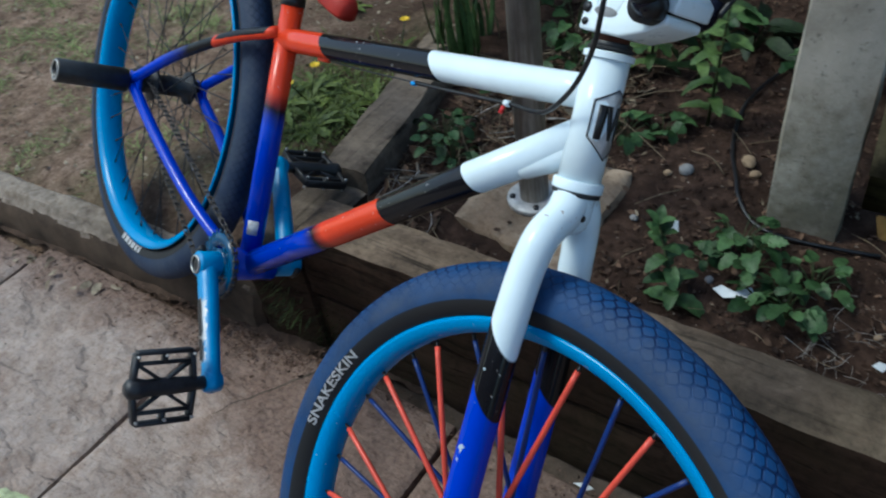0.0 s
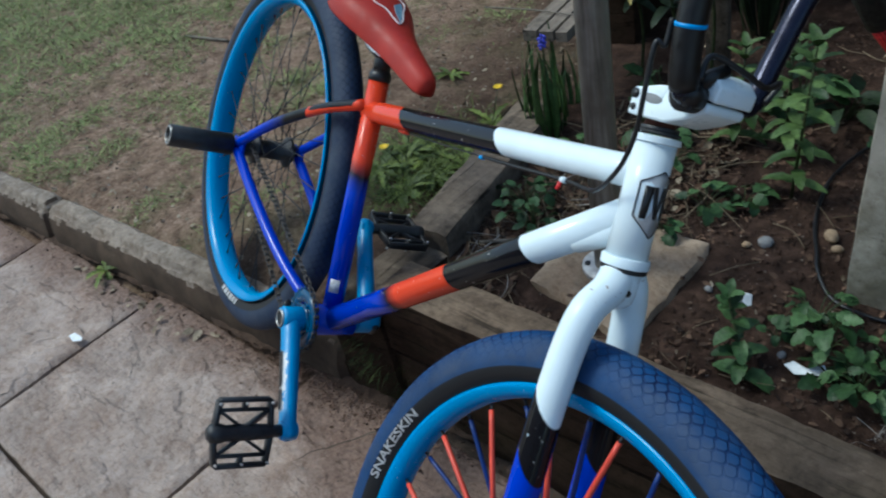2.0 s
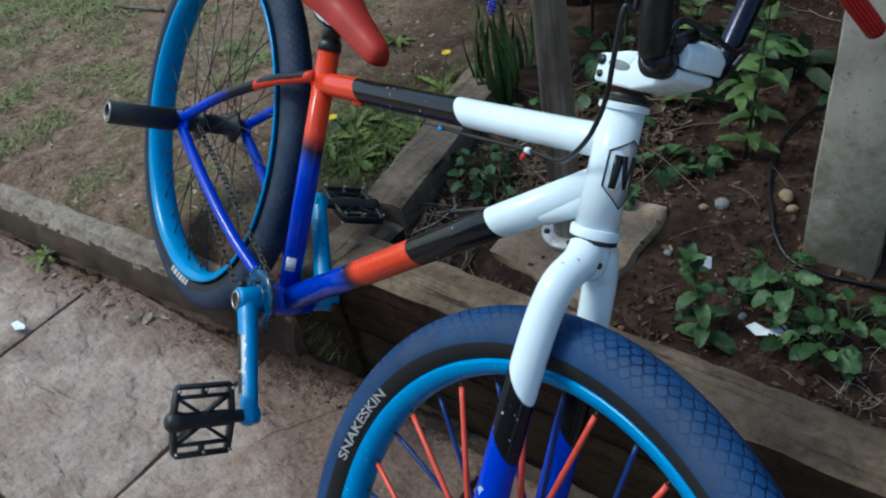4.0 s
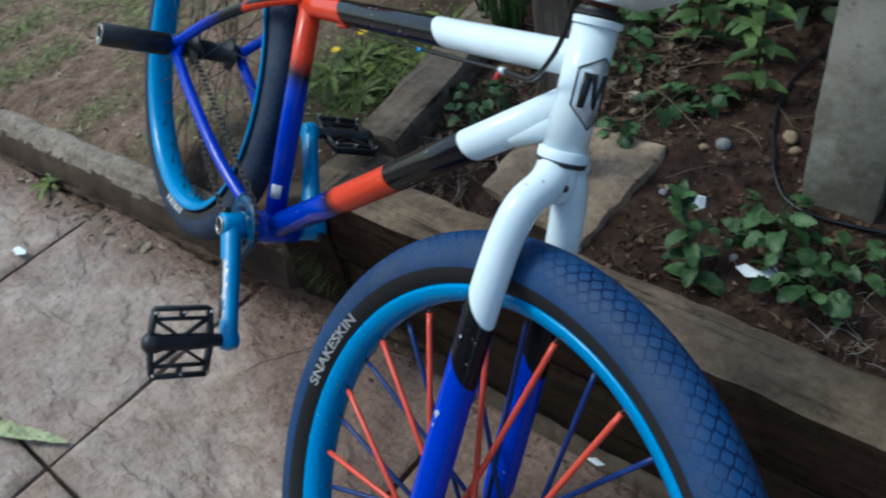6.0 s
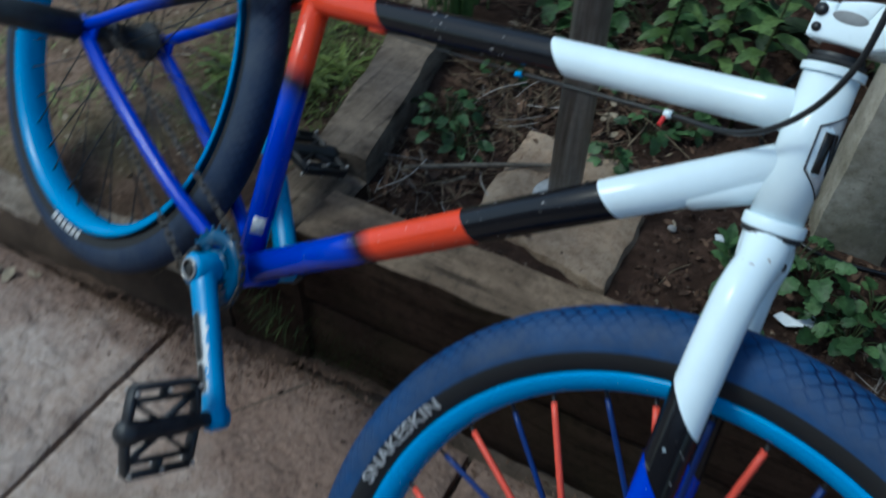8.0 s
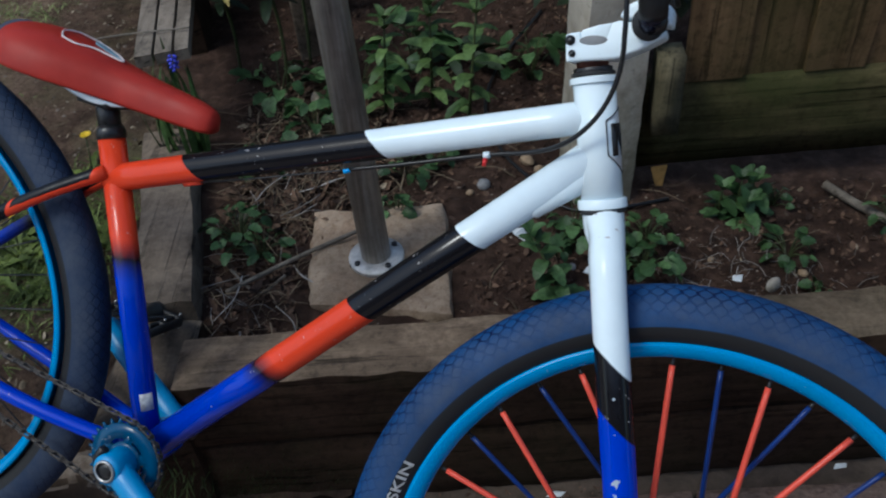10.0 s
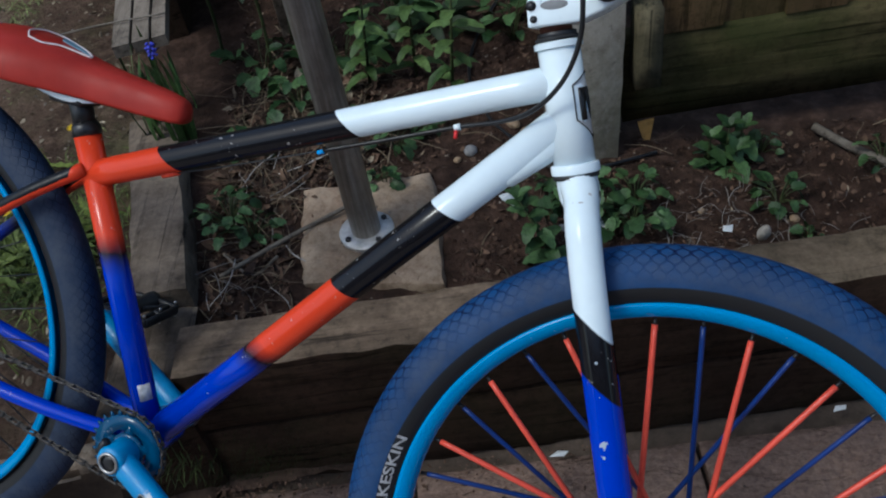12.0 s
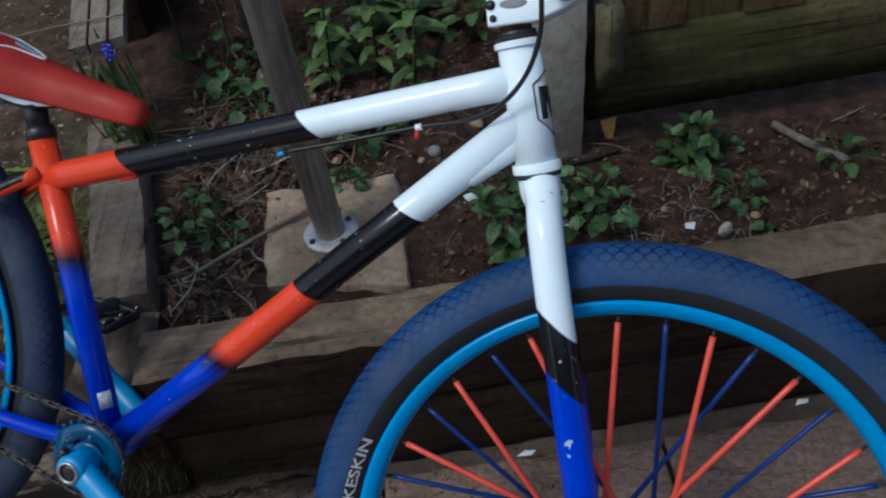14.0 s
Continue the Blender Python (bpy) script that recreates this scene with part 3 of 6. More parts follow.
M_FORK = paint("fork_paint", [(0.703, BLUE, 0.0008), (0.749, BLACK, 0.0008), (9, WHITE, 0)], (0.55, 0.15, 1.0), wear=0.9, scars=(((0.960, -0.081, 0.146), 0.0058), ((0.963, -0.081, 0.134), 0.0035), ((0.945, -0.080, 0.190), 0.0030), ((0.935, -0.077, 0.222), 0.0022)))

part("top_tube", tube(smooth_path([(0.305, 0, 0.246), (0.56, 0, 0.350), (0.843, 0, 0.466)], 6), 0.0165, 24), M_TT, bicycle, "orange, black and white top tube")
part("down_tube", tube([BB + Vector((0.012, 0, 0.012)), (0.55, 0, 0.083), (0.70, 0, 0.258), (0.855, 0, 0.436)], 0.0185, 24), M_DT, bicycle, "blue, orange, black and white down tube")
part("seat_tube", tube([BB, (0.36, 0, 0.115), ST], 0.0158, 24), M_ST, bicycle, "blue and orange seat tube")
HD = (HT - HB).normalized()
HL = (HT - HB).length
part("head_tube", lathe(HB, HD, [(0, 0.0207), (HL * 0.5, 0.0205), (HL, 0.0207)], 32), M_WHITE, bicycle, "white head tube")
part("bottom_bracket", lathe(BB + Vector((0, -0.037, 0)), (0, 1, 0), [(0, 0.02), (0.001, 0.024), (0.073, 0.024), (0.074, 0.02)], 28), M_BLUE, bicycle)
for s in (-1, 1):
    part("seat_stay", tube(smooth_path([(0.004, 0.060 * s, 0.006), (0.12, 0.056 * s, 0.112), (0.235, 0.040 * s, 0.205), (0.308, 0.014 * s, 0.256)], 6), 0.0085, 14), M_SS, bicycle, "blue and black seat stay")
    part("chain_stay", tube(smooth_path([(0.004, 0.060 * s, -0.003), (0.13, 0.058 * s, -0.022), (0.28, 0.046 * s, -0.045), (0.41, 0.022 * s, -0.060)], 6), 0.0095, 14), M_BLUE, bicycle, "blue chain stay")


# wheels
def tyre_mat(name, tread, groove, dirt=0.4, relief=0.7):
    """Rubber with a tread of scales; the map runs round the tyre and from bead to bead."""
    m = Mat(name, tread, 0.62, spec=0.2)
    sep = m.n.new("ShaderNodeSeparateXYZ")
    m.put(m.coords("UV"), sep.inputs[0])
    u, v = sep.outputs[0], sep.outputs[1]
    su, sv = m.math("MULTIPLY", u, 142.0), m.math("MULTIPLY", v, 9.0)

    def cell(ou, ov):
        a = m.math("SUBTRACT", m.math("FRACT", m.math("ADD", su, ou)), 0.5)
        b = m.math("SUBTRACT", m.math("FRACT", m.math("ADD", sv, ov)), 0.5)
        bb = m.math("MULTIPLY", b, 1.25)
        d = m.math("SQRT", m.math("ADD", m.math("MULTIPLY", a, a), m.math("MULTIPLY", bb, bb)))
        return a, d
    a1, d1 = cell(0.0, 0.0)
    a2, d2 = cell(0.5, 0.5)
    near = m.math("LESS_THAN", d1, d2)
    side = m.math("SUBTRACT", 0.5, m.math("ABSOLUTE", m.math("ADD", m.math("MULTIPLY", near, a1), m.math("MULTIPLY", m.math("SUBTRACT", 1.0, near), a2))))
    edge = m.math("MINIMUM", m.math("ABSOLUTE", m.math("SUBTRACT", d1, d2)), side)
    line = m.ramp(edge, [(0.05, 1.0), (0.16, 0.0)])
    fromside = m.math("ABSOLUTE", m.math("SUBTRACT", v, 0.5))
    worn = m.ramp(m.noise(9, 5), [(0.38, 0.30), (0.60, 1.0)])
    line = m.math("MULTIPLY", m.math("MULTIPLY", line, worn), m.ramp(v, [(0.16, 0.0), (0.22, 1.0), (0.62, 1.0), (0.69, 0.50), (0.77, 0.25), (0.82, 0.0)]))
    col = m.mix(line, m.ramp(m.noise(12, 6), [(0.3, tuple(c * 0.68 for c in tread)), (0.7, tuple(c * 1.2 for c in tread))]), groove)
    dust = m.math("MULTIPLY", m.ramp(m.noise(16, 8, 0.7), [(0.42, 0.0), (0.75, 1.0)]), dirt)
    keep = m.math("SUBTRACT", 1.0, line, clamp=True)
    col = m.mix(m.math("MULTIPLY", dust, keep), col, (0.105, 0.122, 0.140))
    band = m.math("MULTIPLY", m.ramp(v, [(0.58, 0.0), (0.68, 0.70), (0.80, 0.85), (0.85, 0.55)]), m.math("MULTIPLY", m.ramp(m.noise(11, 8, 0.7), [(0.32, 0.35), (0.62, 1.0)]), dirt * 3.0, clamp=True))
    col = m.mix(m.math("MULTIPLY", band, keep), col, m.ramp(m.noise(30, 6, 0.7), [(0.35, (0.022, 0.034, 0.066)), (0.68, (0.060, 0.069, 0.088))]))
    black = m.ramp(fromside, [(0.352, 0.0), (0.358, 1.0)])
    col = m.mix(black, col, (0.019, 0.019, 0.020))
    m.color(col)
    m.bump(m.math("MULTIPLY", line, -1.0), relief, 0.0016)
    m.bump(m.noise(240, 3), 0.15, 0.0006)
    return m.m


def ring_pt(c, ah, up, ax, ang, r, off):
    return c + (ah * math.cos(ang) + up * math.sin(ang)) * r + ax * off


def tyre(c, ah, up, ax, rad=0.029, mid=0.308, tall=0.029, seg=192, cross=28):
    bm = bmesh.new()
    uv = bm.loops.layers.uv.new("UVMap")
    rows = []
    reach = radians(142)
    for i in range(seg):
        ang = 2 * math.pi * i / seg
        row = []
        for k in range(cross + 1):
            p = -reach + 2 * reach * k / cross
            row.append(bm.verts.new(ring_pt(c, ah, up, ax, ang, mid + (tall if math.cos(p) > 0 else 0.029) * math.cos(p), rad * math.sin(p))))
        rows.append(row)
    for i in range(seg):
        a, b = rows[i], rows[(i + 1) % seg]
        for k in range(cross):
            f = bm.faces.new((a[k], b[k], b[k + 1], a[k + 1]))
            for loop, (du, dv) in zip(f.loops, ((0, 0), (1, 0), (1, 1), (0, 1))):
                loop[uv].uv = ((i + du) / seg, (k + dv) / cross)
    bmesh.ops.recalc_face_normals(bm, faces=bm.faces)
    return bm


def rim(c, ah, up, ax, half=0.0165, seg=144):
    prof = [(0.2855, half), (0.2855, half - 0.002), (0.2775, half - 0.003), (0.2770, -half + 0.003), (0.2855, -half + 0.002), (0.2855, -half), (0.2805, -half - 0.0005), (0.2710, -half * 0.72), (0.2680, -half * 0.35), (0.2675, 0.0), (0.2680, half * 0.35), (0.2710, half * 0.72), (0.2805, half + 0.0005)]
    bm = bmesh.new()
    rings = [[ring_pt(c, ah, up, ax, 2 * math.pi * i / seg, r, o) for r, o in prof] for i in range(seg)]
    ring_loft(bm, rings, closed=True, caps=False)
    bmesh.ops.recalc_face_normals(bm, faces=bm.faces)
    return bm


def wheel(name, label, c, ah, up, ax, tread, phase, near, far, hub_prof, half, rad, tall):
    w = part(name, rim(c, ah, up, ax, half), M_RIM, bicycle, label)
    part("tyre", tyre(c, ah, up, ax, rad, 0.308, tall), tread, w, "blue tyre with scaly tread and black sidewalls")
    bm = bmesh.new()
    lathe_into(bm, c, ax, hub_prof, 32)
    part("hub", bm, M_BLACKMETAL, w, "black hub")
    for k in range(36):
        ang = radians(phase + 10 * k)
        side = 1 if k % 2 == 0 else -1
        turn = 1 if (k // 2) % 2 else -1
        skin, r_skin = near if side > 0 else far
        a = ring_pt(c, ah, up, ax, ang, 0.2665, 0.003 * side)
        b = ring_pt(c, ah, up, ax, ang + turn * radians(57), 0.030, 0.030 * side)
        bm = bmesh.new()
        d = (b - a).normalized()
        tube_into(bm, [a, a + d * 0.010], 0.0018, 6)
        tube_into(bm, [a, b], 0.0010, 6)
        part("spoke", bm, M_BLACKMETAL, w)
        if skin is not None:
            part("spoke_cover", tube([a + d * 0.007, a + d * 0.02, b - d * 0.012], [r_skin, r_skin, r_skin], 8), skin, w, "coloured plastic spoke cover")
    return w


M_TYRE_FRONT = tyre_mat("front_tyre_rubber", (0.002, 0.050, 0.172), (0.001, 0.007, 0.045), 0.26, 0.8)
M_TYRE_REAR = tyre_mat("rear_tyre_rubber", (0.009, 0.024, 0.062), (0.005, 0.012, 0.034), 0.30, 0.45)
M_SKIN_RED = plain("orange_plastic", (0.70, 0.078, 0.045), 0.42, 0, 0.12, 30, 0.05)
M_SKIN_BLUE = plain("blue_plastic", (0.003, 0.028, 0.16), 0.42, 0, 0.15, 30, 0.05)
X, Y, Z = Vector((1, 0, 0)), Vector((0, 1, 0)), Vector((0, 0, 1))
HUB_F = [(-0.052, 0.006), (-0.050, 0.012), (-0.036, 0.013), (-0.034, 0.032), (-0.030, 0.032), (-0.028, 0.016), (0.028, 0.016), (0.030, 0.032), (0.034, 0.032), (0.036, 0.013), (0.050, 0.012), (0.052, 0.006)]
HUB_R = [(-0.056, 0.008), (-0.053, 0.014), (-0.038, 0.015), (-0.036, 0.029), (-0.031, 0.029), (-0.028, 0.017), (0.026, 0.017), (0.029, 0.029), (0.034, 0.029), (0.036, 0.017), (0.053, 0.018), (0.056, 0.008)]
front_wheel = wheel("front_wheel", "sky blue rim with orange and blue spokes", FHUB, FA, FU, FN, M_TYRE_FRONT, 4.7, (M_SKIN_RED, 0.0031), (M_SKIN_BLUE, 0.0027), HUB_F, 0.0195, 0.0300, 0.0315)
rear_wheel = wheel("rear_wheel", "sky blue rim with dark spokes", Vector((0, 0.006, 0)), X, Z, -Y, M_TYRE_REAR, 3.0, (None, 0), (None, 0), HUB_R, 0.0245, 0.0240, 0.029)

# fork: two curved legs from the crown, tapering to the drop-outs
bm = bmesh.new()
lathe_into(bm, HB - HD * 0.034, HD, [(-0.014, 0.004), (-0.012, 0.011), (-0.006, 0.0165), (0.004, 0.0195), (0.014, 0.0203), (0.030, 0.0205)], 32)
part("fork_crown", bm, M_WHITE, bicycle, "white fork crown")
for s in (-1, 1):
    out = FN * -s

    def at(ahead, up, aside):
        aside, ahead = (aside, ahead) if s < 0 else (aside * 0.92, ahead - 0.005)
        return FHUB + FA * ahead + FU * up + out * aside
    leg = [HB - HD * 0.010 + out * 0.003, HB - HD * 0.028 + X * 0.003 + out * 0.016, at(-0.154, 0.328, 0.039), at(-0.126, 0.250, 0.050), at(-0.066, 0.088, 0.055), at(-0.038, 0.010, 0.056)]
    pts = smooth_path(leg, 6)
    n = len(pts)
    radii = [0.0190 - 0.0016 * min(1, i / 8) - 0.0010 * i / (n - 1) - 0.006 * max(0, (i / (n - 1) - 0.9) / 0.1) for i in range(n)]
    part("fork_leg", tube(pts, radii, 20), M_FORK, bicycle, "white, black and blue fork leg")

part("brake_hole", lathe(HB - HD * 0.028 + Vector((0.0165, -0.006, 0.006)), (0.9, -0.35, 0.3), [(0, 0.0034), (0.0035, 0.0034), (0.0036, 0.002)], 14), M_BLACK, bicycle)
# lower headset cup and its dark seal, upper cup, spacers on the steerer
part("headset_cup", lathe(HB - HD * 0.006, HD, [(0, 0.0225), (0.0012, 0.0242), (0.0088, 0.0242), (0.0102, 0.0232), (0.0106, 0.0205)], 32), M_WHITE, bicycle, "white lower headset cup", smooth="edged")
part("headset_seal", lathe(HB - HD * 0.010, HD, [(0, 0.0225), (0.0005, 0.0229), (0.0042, 0.0229), (0.0047, 0.0222)], 32), M_RUBBER, bicycle, "black headset seal")
part("headset_cup", lathe(HT - HD * 0.002, HD, [(0, 0.0205), (0.0006, 0.0236), (0.006, 0.0236), (0.007, 0.0215)], 32), M_WHITE, bicycle, "white upper headset cup", smooth="edged")
part("headset_seal", lathe(HT + HD * 0.006, HD, [(0, 0.0205), (0.0005, 0.0215), (0.003, 0.0212)], 32), M_RUBBER, bicycle)
M_COPPER = plain("brown_steerer", (0.10, 0.032, 0.018), 0.45, 0.4, 0.4, 70)
part("steerer", lathe(HT + HD * 0.006, HD, [(0, 0.0155), (0.034, 0.0155)], 28), M_COPPER, bicycle, "brown steel steerer tube")
part("spacer", lathe(HT + HD * 0.008, HD, [(0, 0.0185), (0.0005, 0.019), (0.005, 0.019), (0.0055, 0.0185)], 28), M_BLACKMETAL, bicycle)

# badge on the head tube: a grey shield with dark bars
HX = (HB - HT).normalized().cross(Y).normalized()
if HX.x < 0:
    HX = -HX
HM = HB + HD * 0.060


def on_head(side, along, r):
    a = side / 0.0205
    return HM + HD * along + (HX * math.cos(a) - Y * math.sin(a)) * r


M_BADGE = plain("silver_badge", (0.52, 0.54, 0.56), 0.4, 0.3, 0.2, 80)
for name, outline, r, mat in (
    ("badge", [(-0.021, 0.019), (0, 0.031), (0.021, 0.019), (0.021, -0.014), (0, -0.033), (-0.021, -0.014)], 0.0212, M_BADGE),
    ("badge_bar", [(-0.0155, 0.016), (-0.0070, 0.016), (-0.0100, -0.015), (-0.0155, -0.015)], 0.0218, M_BLACK),
    ("badge_bar", [(0.0070, 0.016), (0.0155, 0.016), (0.0155, -0.015), (0.0090, -0.015)], 0.0218, M_BLACK),
    ("badge_bar", [(-0.0080, 0.016), (-0.0030, 0.016), (0.0015, -0.013), (-0.0015, -0.015)], 0.0219, M_BLACK),
    ("badge_bar", [(0.0030, 0.016), (0.0080, 0.016), (0.0015, -0.015), (-0.0015, -0.013)], 0.0220, M_BLACK),
):
    bm = bmesh.new()
    rows = []
    top = [p for p in outline]
    pts2 = []
    for (x0, z0), (x1, z1) in zip(top, top[1:] + top[:1]):
        pts2 += [(x0 + (x1 - x0) * k / 4, z0 + (z1 - z0) * k / 4) for k in range(4)]
    c = bm.verts.new(on_head(sum(p[0] for p in outline) / len(outline), sum(p[1] for p in outline) / len(outline), r + 0.0004))
    rim_v = [bm.verts.new(on_head(x, z, r)) for x, z in pts2]
    low_v = [bm.verts.new(on_head(x, z, 0.0204)) for x, z in pts2]
    for k in range(len(rim_v)):
        k2 = (k + 1) % len(rim_v)
        bm.faces.new((c, rim_v[k], rim_v[k2]))
        bm.faces.new((rim_v[k2], rim_v[k], low_v[k], low_v[k2]))
    bmesh.ops.recalc_face_normals(bm, faces=bm.faces)
    part(name, bm, mat, bicycle, "silver shield badge" if name == "badge" else "")

edge_line = [(-0.021, 0.019), (0, 0.031), (0.021, 0.019), (0.021, -0.014), (0, -0.033), (-0.021, -0.014), (-0.021, 0.019)]
bm = bmesh.new()
for (x0, z0), (x1, z1) in zip(edge_line, edge_line[1:]):
    tube_into(bm, [on_head(x0 + (x1 - x0) * k / 5, z0 + (z1 - z0) * k / 5, 0.0212) for k in range(6)], 0.0006, 6)
part("badge_edge", bm, M_BLACKMETAL, bicycle, "dark badge outline")

# gusset under the down tube's top, small rivets
bm = bmesh.new()
tube_into(bm, [(0.788, 0, 0.352), (0.80, 0, 0.3605), (0.852, 0, 0.4145)], [0.007, 0.0135, 0.0155], 16)
part("gusset", bm, M_WHITE, bicycle, "white frame gusset")

# stem
M_STEM = paint("stem_white", [(9, WHITE, 0)], wear=0.2, rough=0.28)


def plate(outline, y0, y1, bev=0.003):
    bm = bmesh.new()
    prism_into(bm, [(x, y0, z) for x, z in outline], (0, y1 - y0, 0))
    bmesh.ops.bevel(bm, geom=list(bm.edges), offset=bev, segments=2, affect="EDGES", profile=0.6)
    return bm


stem = part("stem", plate([(0.790, 0.530), (0.797, 0.505), (0.842, 0.519), (0.862, 0.533), (0.880, 0.549), (0.878, 0.556), (0.835, 0.5535), (0.828, 0.549), (0.827, 0.5345), (0.806, 0.527), (0.8035, 0.536)], -0.025, 0.025), M_STEM, bicycle, "white handlebar stem")
part("stem_arm", plate([(0.8035, 0.5365), (0.806, 0.5275), (0.829, 0.5355), (0.830, 0.550), (0.818, 0.545)], -0.025, -0.012, 0.0015), M_STEM, stem)
part("stem_arm", plate([(0.8035, 0.5365), (0.806, 0.5275), (0.829, 0.5355), (0.830, 0.550), (0.818, 0.545)], 0.012, 0.025, 0.0015), M_STEM, stem)
part("stem_cap", plate([(0.834, 0.5565), (0.838, 0.568), (0.851, 0.578), (0.868, 0.580), (0.880, 0.574), (0.883, 0.559)], -0.025, 0.025), M_STEM, stem, "white bar clamp cap")
# the slot's inner shade is put on as a flat grey plate
slot = [(0.817 + 0.0125 * math.cos(a * math.pi / 8) - 0.0012 * math.sin(a * math.pi / 8), 0.5305 + 0.0042 * math.sin(a * math.pi / 8) + 0.0035 * math.cos(a * math.pi / 8)) for a in range(16)]
part("slot", plate(slot, -0.0256, -0.020, 0.0004), plain("slot_shade_grey", (0.20, 0.205, 0.21), 0.5), stem, "dark plate coloured as the shaded stem slot")
for x, z, r in ((0.796, 0.5255, 0.0048), (0.801, 0.514, 0.0034)):
    part("bolt_hole", lathe((x, -0.0262, z), (0, 1, 0), [(0, r), (0.004, r), (0.0041, r * 0.6)], 16), M_BLACK, stem)

# handlebar: two risers from the clamp, grips, lever
M_BAR = plain("black_chrome_bar", (0.012, 0.013, 0.028), 0.22, 0.6, 0.3, 30)
M_TAPE = plain("black_tape", (0.005, 0.005, 0.0055), 0.4, 0, 0.4, 60)
M_GRIP = plain("red_grip_rubber", (0.62, 0.020, 0.022), 0.5, 0, 0.2, 70)
BC = Vector((0.860, 0, 0.5555))
SIDE = Vector((-0.08, 1.0, 0))


def bar_pts(s):
    k = Vector((-0.080 * s, 0, 0))
    return [BC, BC + SIDE * 0.030 * s, Vector((0.862, 0.050 * s, 0.562)) + k * 0.05, Vector((0.850, 0.064 * s, 0.600)) + k * 0.08, Vector((0.834, 0.080 * s, 0.665)) + k * 0.1,
            Vector((0.822, 0.115 * s, 0.712)) + k * 0.15, Vector((0.828, 0.200 * s, 0.668)) + k * 0.2, Vector((0.838, 0.310 * s, 0.632)) + k * 0.2]


bm = bmesh.new()
left, right = smooth_path(bar_pts(1), 6), smooth_path(bar_pts(-1), 6)
tube_into(bm, list(reversed(right)) + left[1:], 0.0111, 18)
bar = part("handlebar", bm, M_BAR, bicycle, "dark chrome riser handlebar")
part("bar_tape", tube(right[12:34], 0.0130, 18), M_TAPE, bar, "black cable wrap on the riser")
for pts in (left, right):
    part("grip", tube(pts[37:], 0.0112, 18), M_GRIP, bar, "red rubber grip")
part("bar_clamp_collar", tube([BC - SIDE * 0.044, BC - SIDE * 0.028], 0.0150, 20), M_RUBBER, bar)
bm = bmesh.new()
tube_into(bm, smooth_path([left[29], left[29] + Vector((0.03, 0.0, -0.012)), left[31] + Vector((0.045, 0.03, -0.02)), left[34] + Vector((0.045, 0.03, -0.02))], 5), 0.006, 10)
tube_into(bm, [left[29], left[33], left[37]], [0.016, 0.0175, 0.0135], 14)
part("brake_lever", bm, M_BLACKMETAL, bar, "black brake lever")
M_TIE = plain("blue_cable_tie", (0.01, 0.30, 0.75), 0.4, 0, 0.1)
part("cable_tie", lathe(right[19], (right[20] - right[18]), [(-0.0018, 0.0122), (-0.0018, 0.0136), (0.0018, 0.0136), (0.0018, 0.0122)], 24, True), M_TIE, bar, "bright blue cable tie")
M_CABLE = plain("black_cable", (0.010, 0.010, 0.011), 0.4)
part("brake_cable", tube(smooth_path([right[19] + Vector((-0.014, -0.008, -0.002)), right[17] + Vector((-0.014, -0.010, -0.006)), (0.840, -0.078, 0.584), (0.848, -0.071, 0.546), (0.853, -0.061, 0.510), (0.848, -0.051, 0.477), (0.834, -0.041, 0.449), (0.812, -0.026, 0.427), (0.783, -0.010, 0.412), (0.740, 0.0, 0.397), (0.66, 0.0, 0.365), (0.598, 0.0, 0.341)], 8), 0.0024, 10), M_CABLE, bicycle, "black brake cable")
part("inner_wire", tube(smooth_path([(0.598, 0, 0.341), (0.50, 0, 0.3035), (0.42, 0, 0.2745)], 6), 0.0011, 6), M_BLACKMETAL, bicycle, "bare brake wire")
part("wire_guide", tube([(0.424, 0, 0.277), (0.404, 0, 0.269)], 0.0042, 10), plain("orange_guide", ORANGE, 0.3, 0, 0.1), bicycle)
part("cable_ferrule", tube([(0.599, 0, 0.3405), (0.592, 0, 0.3370)], 0.0026, 10), M_TIE, bicycle, "blue cable end")
part("cable_clip", tube([(0.744, -0.002, 0.3985), (0.738, -0.002, 0.396)], 0.0036, 10), M_WHITE, bicycle)
part("cable_tag", tube([(0.741, -0.005, 0.394), (0.742, -0.006, 0.386)], 0.0022, 8), M_GRIP, bicycle)

# a second cable over the clamp and the lumpy wrap where the cables meet the bar
part("gear_cable", tube(smooth_path([right[12] + Vector((0.006, 0.006, 0.010)), (0.862, -0.034, 0.592), (0.872, -0.004, 0.590), (0.878, 0.030, 0.583), (0.868, 0.058, 0.588), left[13] + Vector((0.012, 0, 0))], 6), 0.0028, 10), M_CABLE, bicycle, "thin black cable over the stem")
bm = bmesh.new()
tube_into(bm, [right[7] + Vector((0.004, 0.004, 0)), right[9] + Vector((0.003, 0.002, 0)), right[12]], [0.0115, 0.0125, 0.0120], 9)
tube_into(bm, [BC + Vector((0.004, -0.034, 0.012)), BC + Vector((0.006, -0.012, 0.030))], [0.009, 0.006], 8)
part("wrap_knot", bm, M_TAPE, bar, "lumpy black tape at the bar's bend")

# seat post, clamp and saddle
part("seat_clamp", lathe(ST - Vector((-0.37, 0, 1)).normalized() * 0.004, (-0.37, 0, 1), [(0, 0.0160), (0.0005, 0.0170), (0.010, 0.0166), (0.016, 0.0140)], 24), M_BLACK, bicycle, "black seat clamp")
post_top = ST + Vector((-0.37, 0, 1)).normalized() * 0.052
part("seat_post", tube([ST, post_top], 0.0132, 20), M_BLACK, bicycle, "black seat post")


